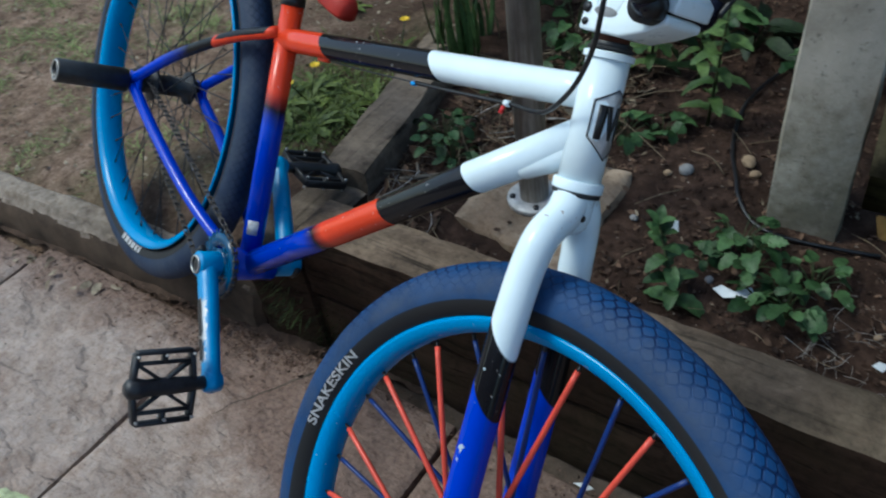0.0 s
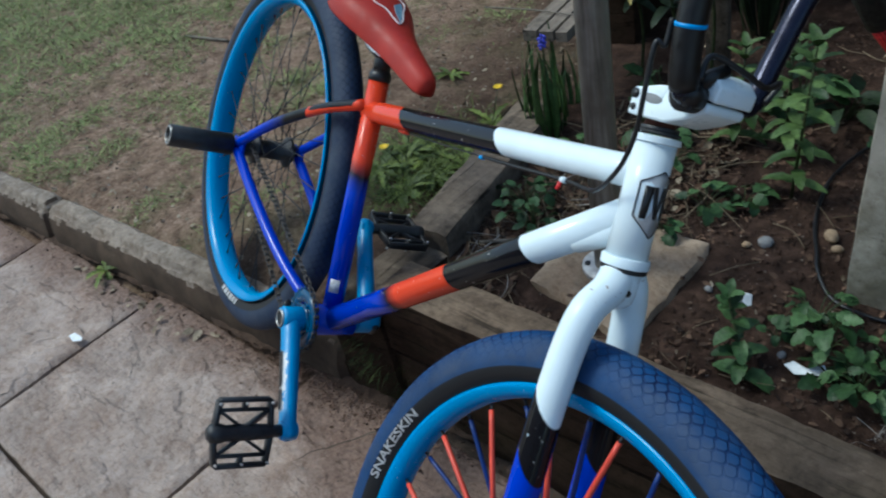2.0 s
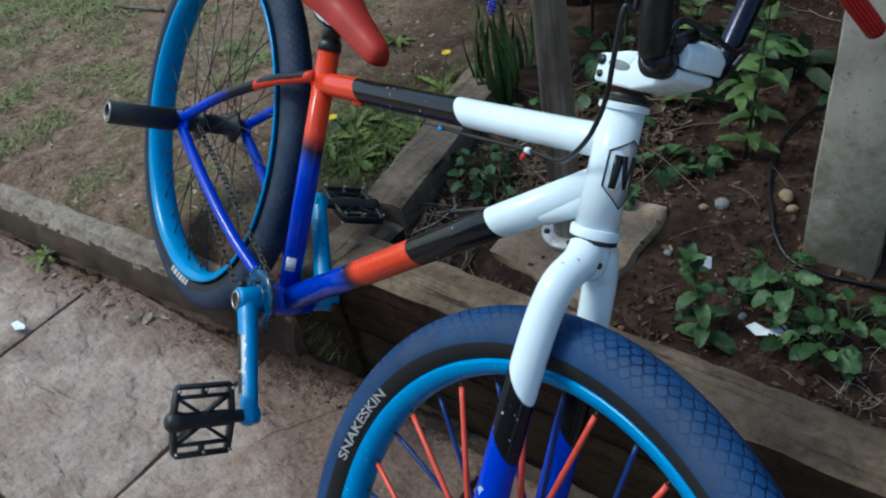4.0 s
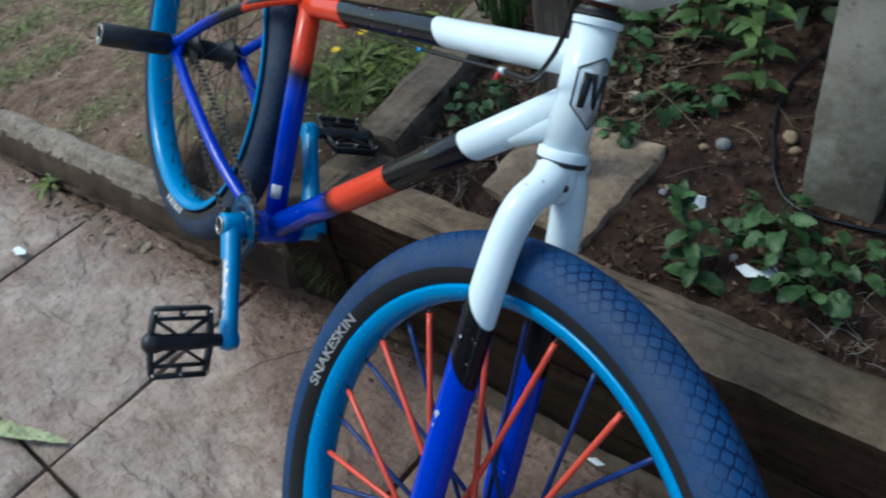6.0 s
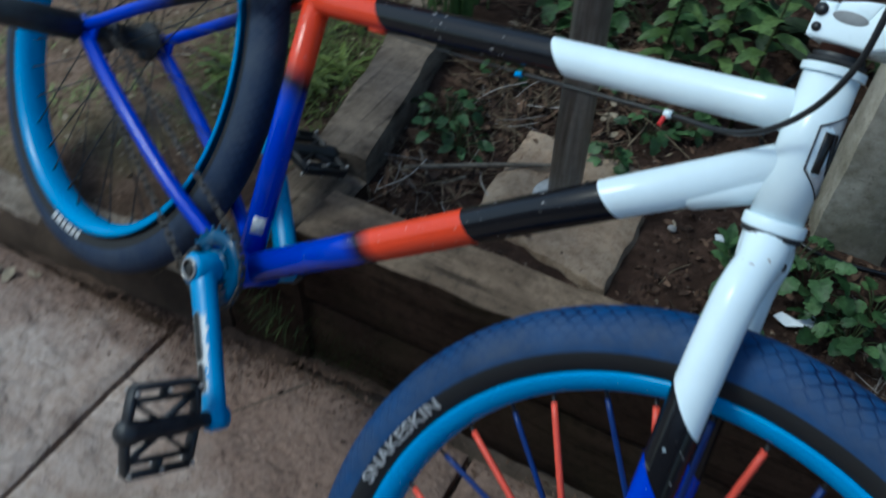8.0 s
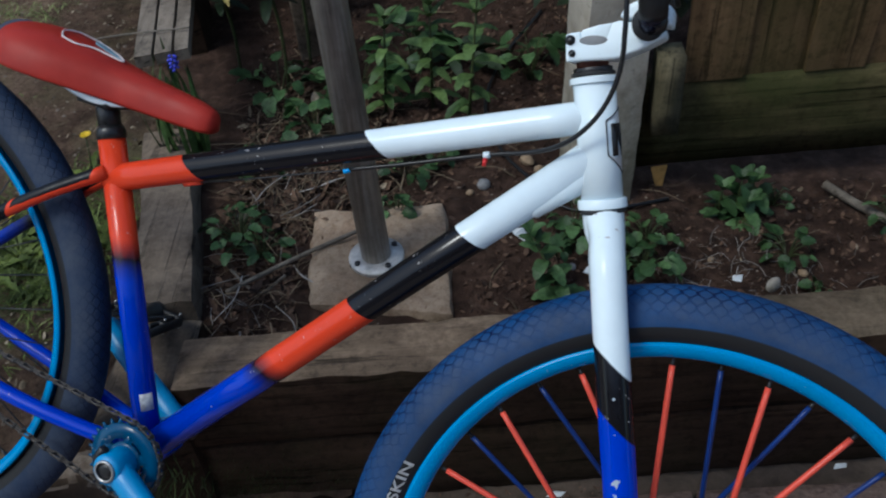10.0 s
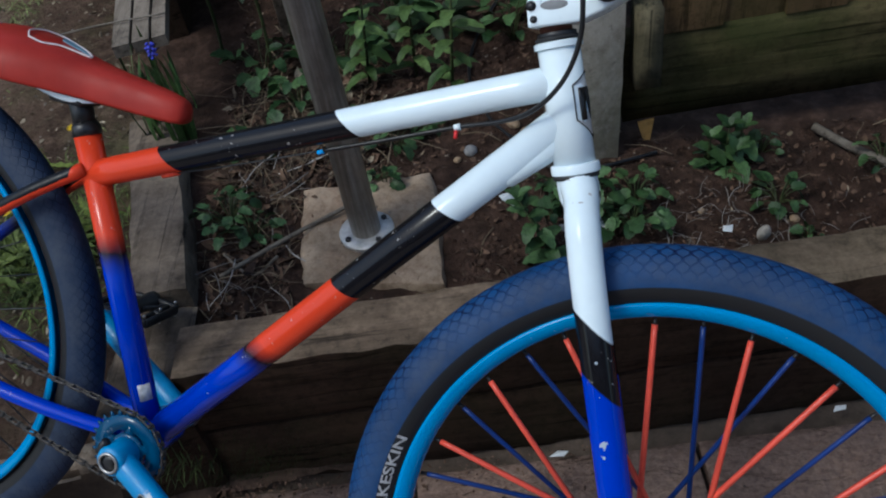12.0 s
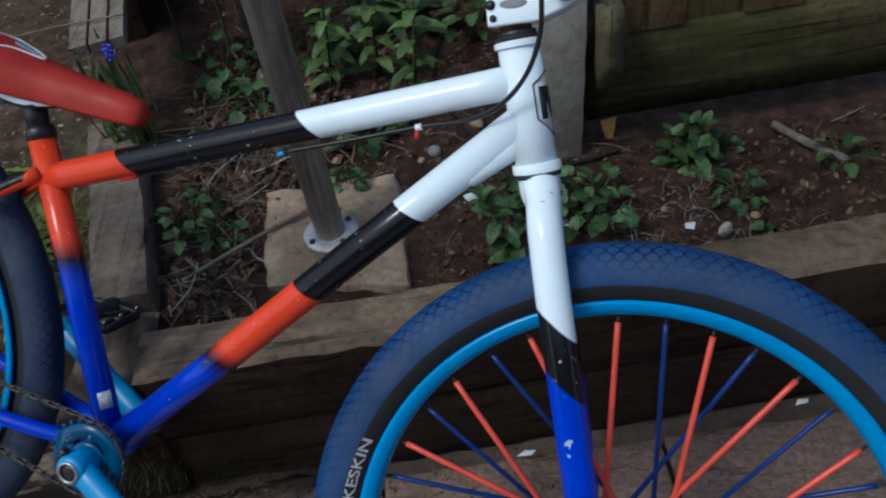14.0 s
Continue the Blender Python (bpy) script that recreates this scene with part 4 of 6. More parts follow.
def saddle_mat():
    m = Mat("red_saddle_leather", (0.42, 0.03, 0.03), 0.5, spec=0.22)
    m.color(m.mix(1.0, m.ramp(m.noise(18, 5), [(0.3, (0.32, 0.019, 0.012)), (0.7, (0.44, 0.032, 0.020))]), m.ramp(m.noise(5, 3), [(0.3, 0.8), (0.7, 1.0)]), "MULTIPLY"))
    m.rough(m.ramp(m.noise(40, 4), [(0.3, 0.36), (0.7, 0.6)]))
    m.bump(m.noise(420, 2), 0.25, 0.0005)
    return m.m


M_SADDLE = saddle_mat()
SADDLE = [(x + 0.006 + 0.03 * (x - 0.15), w, z + 0.013 + 0.010 * max(0.0, min(1.0, (0.34 - x) / 0.14)), d + 0.006 * max(0.0, min(1.0, (0.34 - x) / 0.14))) for x, w, z, d in [(0.150, 0.048, 0.372, 0.030), (0.158, 0.060, 0.377, 0.040), (0.185, 0.067, 0.379, 0.046), (0.220, 0.062, 0.377, 0.046), (0.255, 0.048, 0.372, 0.042), (0.290, 0.034, 0.366, 0.038), (0.330, 0.025, 0.361, 0.034), (0.375, 0.021, 0.356, 0.031), (0.405, 0.018, 0.350, 0.026), (0.418, 0.011, 0.344, 0.018)]]


def saddle_z(x, y):
    """The top of the saddle."""
    for (xa, wa, za, da), (xb, wb, zb, db) in zip(SADDLE, SADDLE[1:]):
        if xa <= x <= xb:
            t = (x - xa) / (xb - xa)
            w, z, d = wa + (wb - wa) * t, za + (zb - za) * t, da + (db - da) * t
            return z - d * (1 - math.sqrt(max(0, 1 - min(1, abs(y) / w) ** 2.6)))
    return 0.35


bm = bmesh.new()
rings = []
for x, w, z, d in SADDLE:
    ring = []
    for k in range(28):
        a = 2 * math.pi * k / 28
        cx, sz = math.cos(a), math.sin(a)
        yy = w * math.copysign(abs(cx) ** 0.8, cx)
        zz = z - d + d * max(0, sz) ** 0.75 if sz >= 0 else z - d + 0.006 * sz
        ring.append((x, yy, zz))
    rings.append(ring)
ring_loft(bm, rings)
saddle = part("saddle", bm, M_SADDLE, bicycle, "worn red leather saddle")
sub = saddle.modifiers.new("round", "SUBSURF")
sub.levels = sub.render_levels = 1
M_EMBLEM, M_PALE = plain("emblem_white", (0.70, 0.60, 0.58), 0.5), plain("emblem_blue", (0.16, 0.28, 0.36), 0.5)


def on_saddle(u, v, r=0.0012):
    return Vector((u, v, saddle_z(u, v) + r))


loop = [(0.215, -0.030), (0.232, -0.028), (0.248, -0.016), (0.268, -0.010), (0.282, -0.004), (0.268, 0.008), (0.248, 0.016), (0.232, 0.026), (0.215, 0.030), (0.203, 0.016), (0.200, 0.0), (0.204, -0.016)]
part("emblem_outline", tube(smooth_path([on_saddle(p[0] + 0.018, p[1] * 0.92) for p in loop + loop[:1]], 5), 0.0011, 8), M_EMBLEM, saddle, "pale stitched outline")
bm = bmesh.new()
patch = [(0.235, 0.004), (0.256, 0.0), (0.272, 0.0), (0.280, -0.003), (0.266, 0.007), (0.246, 0.015), (0.232, 0.022), (0.222, 0.022)]
bm.faces.new([bm.verts.new(on_saddle(p[0] + 0.018, p[1] * 0.92, 0.0016)) for p in patch])
r = bmesh.ops.extrude_face_region(bm, geom=list(bm.faces))
bmesh.ops.translate(bm, verts=[v for v in r["geom"] if isinstance(v, bmesh.types.BMVert)], vec=(0, 0, -0.0016))
part("emblem_patch", bm, M_PALE, saddle, "grey blue patch", smooth=False)
bm = bmesh.new()
tube_into(bm, smooth_path([(0.235, -0.022, 0.345), (0.262, -0.024, 0.3385), (0.292, -0.022, 0.3355), (0.325, -0.016, 0.341)], 5), 0.0048, 10)
tube_into(bm, smooth_path([(0.235, 0.022, 0.345), (0.262, 0.024, 0.3385), (0.292, 0.022, 0.3355), (0.325, 0.016, 0.341)], 5), 0.0048, 10)
part("saddle_rail", bm, M_WHITE, saddle, "white saddle rails")
bm = bmesh.new()
box_into(bm, post_top + Vector((0.004, 0, -0.006)), (0.046, 0.050, 0.022), None, 0.005)
part("seat_post_head", bm, M_BLACK, bicycle, "black seat post clamp head")
M_TAIL = plain("grey_saddle_tail", (0.16, 0.20, 0.26), 0.4)
bm = bmesh.new()
ring_loft(bm, [[(0.155 - 0.010 * k, (0.046 - 0.006 * k) * math.cos(2 * math.pi * i / 24), 0.375 - 0.002 * k + (0.024 - 0.005 * k) * math.sin(2 * math.pi * i / 24)) for i in range(24)] for k in range(3)])
part("saddle_tail", bm, M_TAIL, saddle, "grey plastic saddle tail")


def sticker():
    """A small paper patch bent round the seat tube's right side."""
    bm = bmesh.new()
    d = (ST - BB).normalized()
    c, u = BB.lerp(ST, 0.155), Vector((d.z, 0, -d.x))
    rows = [[bm.verts.new(c + d * (0.0105 * (1 - 2 * j)) + (u * math.sin(radians(20 + 8 * i)) - Y * math.cos(radians(20 + 8 * i))) * r) for i in range(8)] for r in (0.0163, 0.0156) for j in range(2)]
    for a, b in ((rows[0], rows[1]), (rows[2], rows[0]), (rows[1], rows[3])):
        for i in range(7):
            bm.faces.new((a[i], a[i + 1], b[i + 1], b[i]))
    bmesh.ops.recalc_face_normals(bm, faces=bm.faces)
    return bm


part("frame_sticker", sticker(), plain("sticker_paper", (0.40, 0.41, 0.42), 0.5, 0, 0.4, 160), bicycle, "scratched white sticker")

# cranks, pedals, chain
CD = (Vector((0.576, 0, -0.141)) - BB).normalized()


def crank_mat():
    m = Mat("worn_blue_crank", (0.008, 0.22, 0.50), 0.34)
    along = m.math("SUBTRACT", m.along((CD.x, 0, CD.z)), CD.x * BB.x + CD.z * BB.z)
    outer = m.math("SUBTRACT", m.along((0, -1, 0)), m.math("MULTIPLY_ADD", along, 0.1676, 0.065))
    edge = m.math("ADD", outer, m.math("MULTIPLY", m.math("SUBTRACT", m.noise(45, 5, 0.7), 0.5), 0.018))
    bare = m.math("MULTIPLY", m.ramp(along, [(0.055, 0.0), (0.062, 1.0), (0.140, 1.0), (0.148, 0.0)]), m.math("GREATER_THAN", edge, 0.0100))
    m.color(m.mix(bare, m.ramp(m.noise(20, 4), [(0.3, (0.006, 0.20, 0.46)), (0.7, (0.010, 0.27, 0.58))]), (0.55, 0.57, 0.58)))
    m.rough(m.ramp(m.noise(50, 3), [(0.3, 0.25), (0.7, 0.5)]))
    return m.m


M_CRANK = crank_mat()


def crank(s):
    d, y = CD * (-1 if s > 0 else 1), 0.065 * s
    pc, end = BB + Y * y, BB + d * 0.173 + Y * (y + 0.029 * s)
    bm = bmesh.new()
    tube_into(bm, [pc - d * 0.016, pc - d * 0.008, pc.lerp(end, 0.17), pc.lerp(end, 0.58), pc.lerp(end, 0.93), end + d * 0.010, end + d * 0.014], [0.011, 0.0165, 0.0165, 0.0155, 0.0145, 0.0140, 0.009], 20, ((0, 1, 0), 0.85))
    lathe_into(bm, pc - Y * 0.021 * s, (0, s, 0), [(0, 0.017), (0.002, 0.019), (0.034, 0.019), (0.038, 0.016)], 28)
    lathe_into(bm, end - Y * 0.012 * s, (0, s, 0), [(0, 0.012), (0.001, 0.0135), (0.022, 0.0135), (0.023, 0.012)], 24)
    ob = part("crank_arm", bm, M_CRANK, bicycle, "scratched sky blue crank arm")
    part("axle_ring", lathe(pc + Y * 0.0168 * s, (0, s, 0), [(0, 0.0105), (0, 0.0135), (0.0025, 0.0135), (0.003, 0.0105)], 24, True), M_STEEL, ob)
    part("axle_end", lathe(pc + Y * 0.012 * s, (0, s, 0), [(0, 0.0105), (0.0055, 0.0105), (0.006, 0.004)], 20), M_BLACK, ob)
    part("pinch_bolt", lathe(pc - d * 0.018 + Y * 0.008 * s + Vector((0, 0, 0.004)), (d.z, 0, -d.x), [(-0.010, 0.0045), (-0.009, 0.0055), (0.009, 0.0055), (0.010, 0.0045)], 12), M_BLACK, ob)
    if s < 0:
        # two milled slots along the outer face, their edges worn bright
        way_ = (end - pc).normalized()
        face = (Vector((0, -1, 0)) - way_ * -way_.y).normalized()
        across = way_.cross(face).normalized()
        for a0, a1 in ((0.060, 0.108), (0.120, 0.143)):
            for half, deep, mat, nm in ((0.0058, 0.0136, M_STEEL, "slot_edge"), (0.0040, 0.0142, M_BLACK, "slot")):
                loop_ = [pc + way_ * ((a0 if math.cos(w) < 0 else a1) + half * math.cos(w)) + across * half * math.sin(w) + face * (deep - 0.003) for w in (2 * math.pi * k / 20 for k in range(20))]
                bm = bmesh.new()
                prism_into(bm, loop_, face * 0.003)
                part(nm, bm, mat, ob, smooth=False)
    return end


def pedal(c, s, p):
    """A platform pedal on the axle at c, its plate along p."""
    p = Vector(p).normalized()
    q = p.cross(Y).normalized()
    ob = part("pedal", lathe(c + Y * 0.006 * s, (0, s, 0), [(0, 0.007), (0.002, 0.009), (0.018, 0.009), (0.022, 0.0105), (0.055, 0.0118), (0.085, 0.0112), (0.094, 0.0140), (0.106, 0.0135), (0.111, 0.008)], 18), M_BLACKMETAL, bicycle, "black metal platform pedal")
    y0, y1, hp = 0.030 * s, 0.104 * s, 0.046
    mid = (y0 + y1) / 2

    def bar(a, b, w=0.0034, h=0.0064):
        bm = bmesh.new()
        d = (b - a).normalized()
        u = d.cross(q).normalized()
        prism_into(bm, [a + u * w + q * h, a - u * w + q * h, a - u * w - q * h, a + u * w - q * h], b - a)
        bmesh.ops.bevel(bm, geom=list(bm.edges), offset=0.0012, segments=1, affect="EDGES")
        part("cage_bar", bm, M_BLACKMETAL, ob)
    P = lambda u, y: c + p * u + Y * y  # noqa: E731
    for e in (-1, 1):
        bar(P(hp * e, y0), P(hp * e, y1), 0.0028, 0.0065)
        bar(P((hp - 0.014) * e, y0), P((hp - 0.014) * e, y1), 0.0022, 0.0045)
        for yy in (y0, mid, y1):
            bar(P((hp - 0.014) * e, yy), P(hp * e, yy), 0.0030, 0.006)
        for yy in (y0, y1):
            bar(P(0.0, yy * 1.12 - mid * 0.12), P((hp - 0.004) * e, yy), 0.0034, 0.0065)
            bar(P(0.006 * e, mid), P((hp - 0.014) * e, yy), 0.0024, 0.0040)
        for yy in (y0, mid, y1):
            for f in (-1, 1):
                part("grip_pin", lathe(P((hp - 0.004) * e, yy) + q * 0.007 * f, q * f, [(0, 0.0022), (0.0042, 0.0022), (0.005, 0.0012)], 8), M_STEEL, ob)
    return ob


pedal(crank(-1), -1, (0.52, 0, -0.855))
pedal(crank(1), 1, (1.0, 0, 0.0))

bm = bmesh.new()
lathe_into(bm, BB + Vector((0, -0.049, 0)), (0, 1, 0), [(0, 0.027), (0, 0.0455), (0.0035, 0.0455), (0.0035, 0.027)], 50, True)
lathe_into(bm, BB + Vector((0, -0.050, 0)), (0, 1, 0), [(0, 0.017), (0.0005, 0.0225), (0.006, 0.0225), (0.0065, 0.017)], 36)
for k in range(5):
    a = 2 * math.pi * k / 5 + 0.3
    d = Vector((math.cos(a), 0, math.sin(a)))
    tube_into(bm, [BB + Vector((0, -0.047, 0)) + d * 0.019, BB + Vector((0, -0.047, 0)) + d * 0.034], [0.008, 0.0055], 8, ((0, 1, 0), 0.35))
for k in range(25):
    a = 2 * math.pi * (k + 0.5) / 25
    d = Vector((math.cos(a), 0, math.sin(a)))
    tube_into(bm, [BB + Vector((0, -0.0472, 0)) + d * 0.044, BB + Vector((0, -0.0472, 0)) + d * 0.0515], [0.0042, 0.0016], 6, ((0, 1, 0), 0.4))
part("chainring", bm, paint("chainring_paint", [(9, (0.003, 0.060, 0.14), 0)], wear=0.5), bicycle, "grimy sky blue chainring")
bm = bmesh.new()
lathe_into(bm, (0, -0.050, 0), (0, 1, 0), [(0, 0.012), (0, 0.022), (0.003, 0.022), (0.003, 0.012)], 26, True)
part("rear_cog", bm, M_CHAIN, bicycle)

# chain: links along the loop round ring and cog
r1, r2, c1, c2 = 0.0505, 0.0255, Vector((BB.x, 0, BB.z)), Vector((0, 0, 0))
ax = (c1 - c2)
base = math.atan2(ax.z, ax.x)
tilt = math.asin((r1 - r2) / ax.length)
way = []
for c, r, a0, a1 in ((c1, r1, base + math.pi / 2 + tilt, base - math.pi / 2 - tilt), (c2, r2, base - math.pi / 2 - tilt, base - 3 * math.pi / 2 + tilt)):
    way += [c + Vector((math.cos(a0 + (a1 - a0) * k / 12), 0, math.sin(a0 + (a1 - a0) * k / 12))) * r for k in range(13)]
way.append(way[0])
lens = [0.0]
for a, b in zip(way, way[1:]):
    lens.append(lens[-1] + (b - a).length)
count = 2 * round(lens[-1] / 0.0127 / 2)


def on_chain(s):
    s %= lens[-1]
    for i in range(len(way) - 1):
        if lens[i] <= s <= lens[i + 1]:
            return way[i].lerp(way[i + 1], (s - lens[i]) / max(1e-9, lens[i + 1] - lens[i]))


bm = bmesh.new()
for k in range(count):
    a, b = on_chain(lens[-1] * k / count), on_chain(lens[-1] * (k + 1) / count)
    w = 0.0034 if k % 2 else 0.0020
    for s in (-1, 1):
        off = Vector((0, -0.0472 + w * s, 0))
        m_ = (a + b) / 2
        tube_into(bm, [a + (a - b) * 0.30 + off, a + off, m_ + off, b + off, b + (b - a) * 0.30 + off], [0.0012, 0.0023, 0.0015, 0.0023, 0.0012], 6, ((0, 1, 0), 0.22))
    tube_into(bm, [a + Vector((0, -0.0515, 0)), a + Vector((0, -0.043, 0))], 0.0018, 6)
part("chain", bm, M_CHAIN, bicycle, "oily steel chain")

# axle peg, its bright rim, axle nuts and drop-outs
part("axle_peg", lathe((0, -0.070, 0), (0, -1, 0), [(0, 0.018), (0.001, 0.0195), (0.113, 0.0195), (0.115, 0.0175), (0.115, 0.0135), (0.02, 0.0130)], 32), plain("scuffed_black_peg", (0.016, 0.016, 0.016), 0.45, 0, 0.5, 60), bicycle, "scuffed black axle peg")
part("peg_rim", lathe((0, -0.1842, 0), (0, -1, 0), [(0, 0.0138), (0, 0.0178), (0.0012, 0.0174), (0.0012, 0.0142)], 32, True), M_STEEL, bicycle)
for s in (-1, 1):
    part("dropout", plate([(0.030, -0.014), (0.034, 0.0), (0.028, 0.024), (0.012, 0.020), (-0.016, 0.012), (-0.016, -0.012), (0.012, -0.016)], 0.058 * s - 0.003, 0.058 * s + 0.003, 0.0012), M_BLUE, bicycle)
    part("axle_nut", lathe(FHUB + FN * (-0.062 * s), FN * -s, [(0, 0.011), (0.002, 0.011), (0.002, 0.0085), (0.010, 0.0085), (0.011, 0.006)], 6), M_STEEL, bicycle)
    part("fork_end", plate([(FHUB.x - 0.044, 0.0), (FHUB.x - 0.016, -0.014), (FHUB.x + 0.012, -0.012), (FHUB.x + 0.014, 0.010), (FHUB.x - 0.010, 0.018), (FHUB.x - 0.044, 0.028)], FHUB.y + 0.057 * s - 0.003, FHUB.y + 0.057 * s + 0.003, 0.0012), M_BLUE, bicycle)

# white lettering on the front tyre's sidewall, curved along it
M_PRINT = plain("white_print", (0.40, 0.40, 0.40), 0.6, 0, 0.3, 150)
cu = bpy.data.curves.new("lettering", "FONT")
cu.body, cu.size, cu.extrude, cu.offset = "SNAKESKIN", 0.0180, 0.0003, 0.0003
tmp = bpy.data.objects.new("lettering", cu)
scene.collection.objects.link(tmp)
bpy.context.view_layer.update()
me = bpy.data.meshes.new_from_object(tmp.evaluated_get(bpy.context.evaluated_depsgraph_get()))
bpy.data.objects.remove(tmp)
xs = [v.co.x for v in me.vertices]
span, x0 = max(xs) - min(xs), min(xs)
for v in me.vertices:
    ang = radians(188.4 - 22.8 * (v.co.x - x0) / span)
    r = 0.2915 + v.co.y * 0.83
    side = 0.030 * math.sqrt(max(0.0, 1 - ((r - 0.308) / 0.029) ** 2))
    v.co = ring_pt(FHUB, FA, FU, FN, ang, r, side + 0.0005 + v.co.z)
me.materials.append(M_PRINT)
lettering = new("lettering", me)
lettering.parent = front_wheel
lettering["label"] = "white tyre lettering"
# a worn print on the rear tyre, as bars
for k, (a0, a1) in enumerate(((-82, -80.2), (-79.4, -77.0), (-76.2, -74.6), (-73.8, -71.2), (-70.4, -68.6), (-67.8, -66.0))):
    bm = bmesh.new()
    rows = []
    for i in range(5):
        ang = radians(a0 + (a1 - a0) * i / 4)
        row = []
        for r in (0.2905, 0.2955, 0.3005):
            side = 0.0240 * math.sqrt(max(0.0, 1 - ((r - 0.308) / 0.029) ** 2))
            row.append(bm.verts.new(ring_pt(Vector((0, 0.006, 0)), X, Z, -Y, ang, r, side + 0.0006)))
        rows.append(row)
    for a, b in zip(rows, rows[1:]):
        for j in range(2):
            bm.faces.new((a[j], b[j], b[j + 1], a[j + 1]))
    part("print_bar", bm, M_PRINT, rear_wheel)

# ---------------------------------------------------------------- pole, fence, and an unseen added wall
def galv_mat():
    """Dull weathered zinc with streaks running down."""
    m = Mat("dull_galvanised_steel", (0.4, 0.36, 0.31), 0.4, 0.3)
    streak = m.noise(1.0, 6, 0.65, stretch=(120, 120, 2.2))
    col = m.ramp(streak, [(0.30, (0.19, 0.165, 0.135)), (0.50, (0.36, 0.325, 0.28)), (0.70, (0.56, 0.53, 0.48))])
    m.color(m.mix(0.7, col, m.ramp(m.noise(22, 6, 0.7), [(0.32, 0.55), (0.60, 1.0)]), "MULTIPLY"))
    m.rough(m.ramp(m.noise(60, 4), [(0.3, 0.28), (0.7, 0.5)]))
    m.bump(streak, 0.25, 0.001)
    return m.m


M_GALV = galv_mat()
pole = thing("metal_pole", "dull grey metal pole bolted to a stone pad", "pole", m=Matrix.Translation((0.254, 0.198, 0.214)))
part("pole_tube", tube([(0, 0, 0.0), (-0.019, 0.057, 0.9), (-0.041, 0.120, 1.9)], 0.0238, 24), M_GALV, pole)
bm = bmesh.new()
lathe_into(bm, (0, 0, -0.002), (0, 0, 1), [(0, 0.043), (0.001, 0.0445), (0.007, 0.0445), (0.009, 0.042), (0.010, 0.029)], 40)
part("flange", bm, plain("pale_flange_metal", (0.50, 0.49, 0.47), 0.45, 0.4, 0.3, 60), pole, "pale round base flange")
for a in (35, 125, 215, 305):
    part("bolt", lathe((0.035 * math.cos(radians(a)), 0.035 * math.sin(radians(a)), 0.007), (0, 0, 1), [(0, 0.005), (0.004, 0.005), (0.005, 0.003)], 6), M_BLACKMETAL, pole)


def fence_y(x):
    return 0.385 + 0.03 * (x - 0.74)


def beam(bm, a, b, w, z0, z1):
    """An upright board from a to b in plan, w thick towards the back."""
    a, b = Vector((*a, 0)), Vector((*b, 0))
    n = Vector((-(b - a).y, (b - a).x, 0)).normalized() * w
    rough_block(bm, [tuple(p.xy) for p in (a, b, b + n, a + n)], z0, z1, 0.05, 0.0022, 0.006, seed=a.x * 31)


fence = thing("fence", "brown timber fence with a mossy gravel board", "fence", kind="structure")
bm = bmesh.new()
beam(bm, (0.70, fence_y(0.70)), (3.2, fence_y(3.2)), 0.035, 0.211, 0.384)
part("gravel_board", bm, M_GRAVELBOARD, fence, "mossy dark gravel board")
bm = bmesh.new()
beam(bm, (0.706, 0.330), (0.752, 0.330), 0.052, 0.313, 0.460)
part("batten", bm, M_BATTEN, fence, "short green brown timber cleat beside the post")
x = 0.758
k = 0
while x < 3.1:
    bm = bmesh.new()
    o = 0.006 * (k % 2)
    beam(bm, (x, fence_y(x) - 0.004 + o), (x + 0.104, fence_y(x + 0.104) - 0.004 + o), 0.012, 0.376, 1.85)
    part("board", bm, M_FENCE, fence, smooth="edged")
    x += 0.098
    k += 1
x = -3.2
back = thing("back_fence", "dark timber fence behind the planting", "fence", kind="structure")
while x < 0.9:
    bm = bmesh.new()
    beam(bm, (x, 2.25 + 0.012 * (k % 2)), (x + 0.148, 2.25 + 0.012 * (k % 2)), 0.015, 0.1, 1.9)
    part("board", bm, M_FENCE, back)
    x += 0.15
    k += 1
bm = bmesh.new()
prism_into(bm, [(0.726, 0.378, 0.212), (0.755, 0.383, 0.212), (0.744, 0.372, 0.147)], (0.001, 0.006, 0.0))
tagged(part("wooden_peg", bm, plain("raw_yellow_wood", (0.40, 0.22, 0.06), 0.8, 0, 0.3, 60), smooth=False), "pointed raw yellow wooden peg below the fence", "peg")

# added wall out of view that blocks low sky; no such wall is known
M_UNSEEN_WALL = stone_mat("unseen_wall_brick", (0.16, 0.09, 0.06), (0.30, 0.18, 0.13), 20, layers=False)
bm = bmesh.new()
box_into(bm, (0.0, -5.2, 1.4), (12.0, 0.3, 2.9))
tagged(part("wall_house", bm, M_UNSEEN_WALL, smooth=False), "unseen added brick wall that blocks sky behind the patio", "wall", kind="structure")


# ---------------------------------------------------------------- leaves and plants
def leaf_mat(name, lo, hi, rough=0.55, vein=True):
    m = Mat(name, hi, rough, spec=0.25)
    rnd = m.math("FRACT", m.math("ADD", m.n.new("ShaderNodeNewGeometry").outputs["Random Per Island"], m.n.new("ShaderNodeObjectInfo").outputs["Random"]))
    col = m.ramp(rnd, [(0.0, lo), (0.5, tuple((a + b) / 2 for a, b in zip(lo, hi))), (1.0, hi)])
    col = m.mix(0.8, col, m.ramp(m.noise(80, 7, 0.75), [(0.34, 0.30), (0.62, 1.0)]), "MULTIPLY")
    m.color(col)
    m.b.inputs["Transmission Weight"].default_value = 0.0
    m.b.inputs["Subsurface Weight"].default_value = 0.0
    m.bump(m.noise(110, 4), 0.7, 0.003)
    return m.m


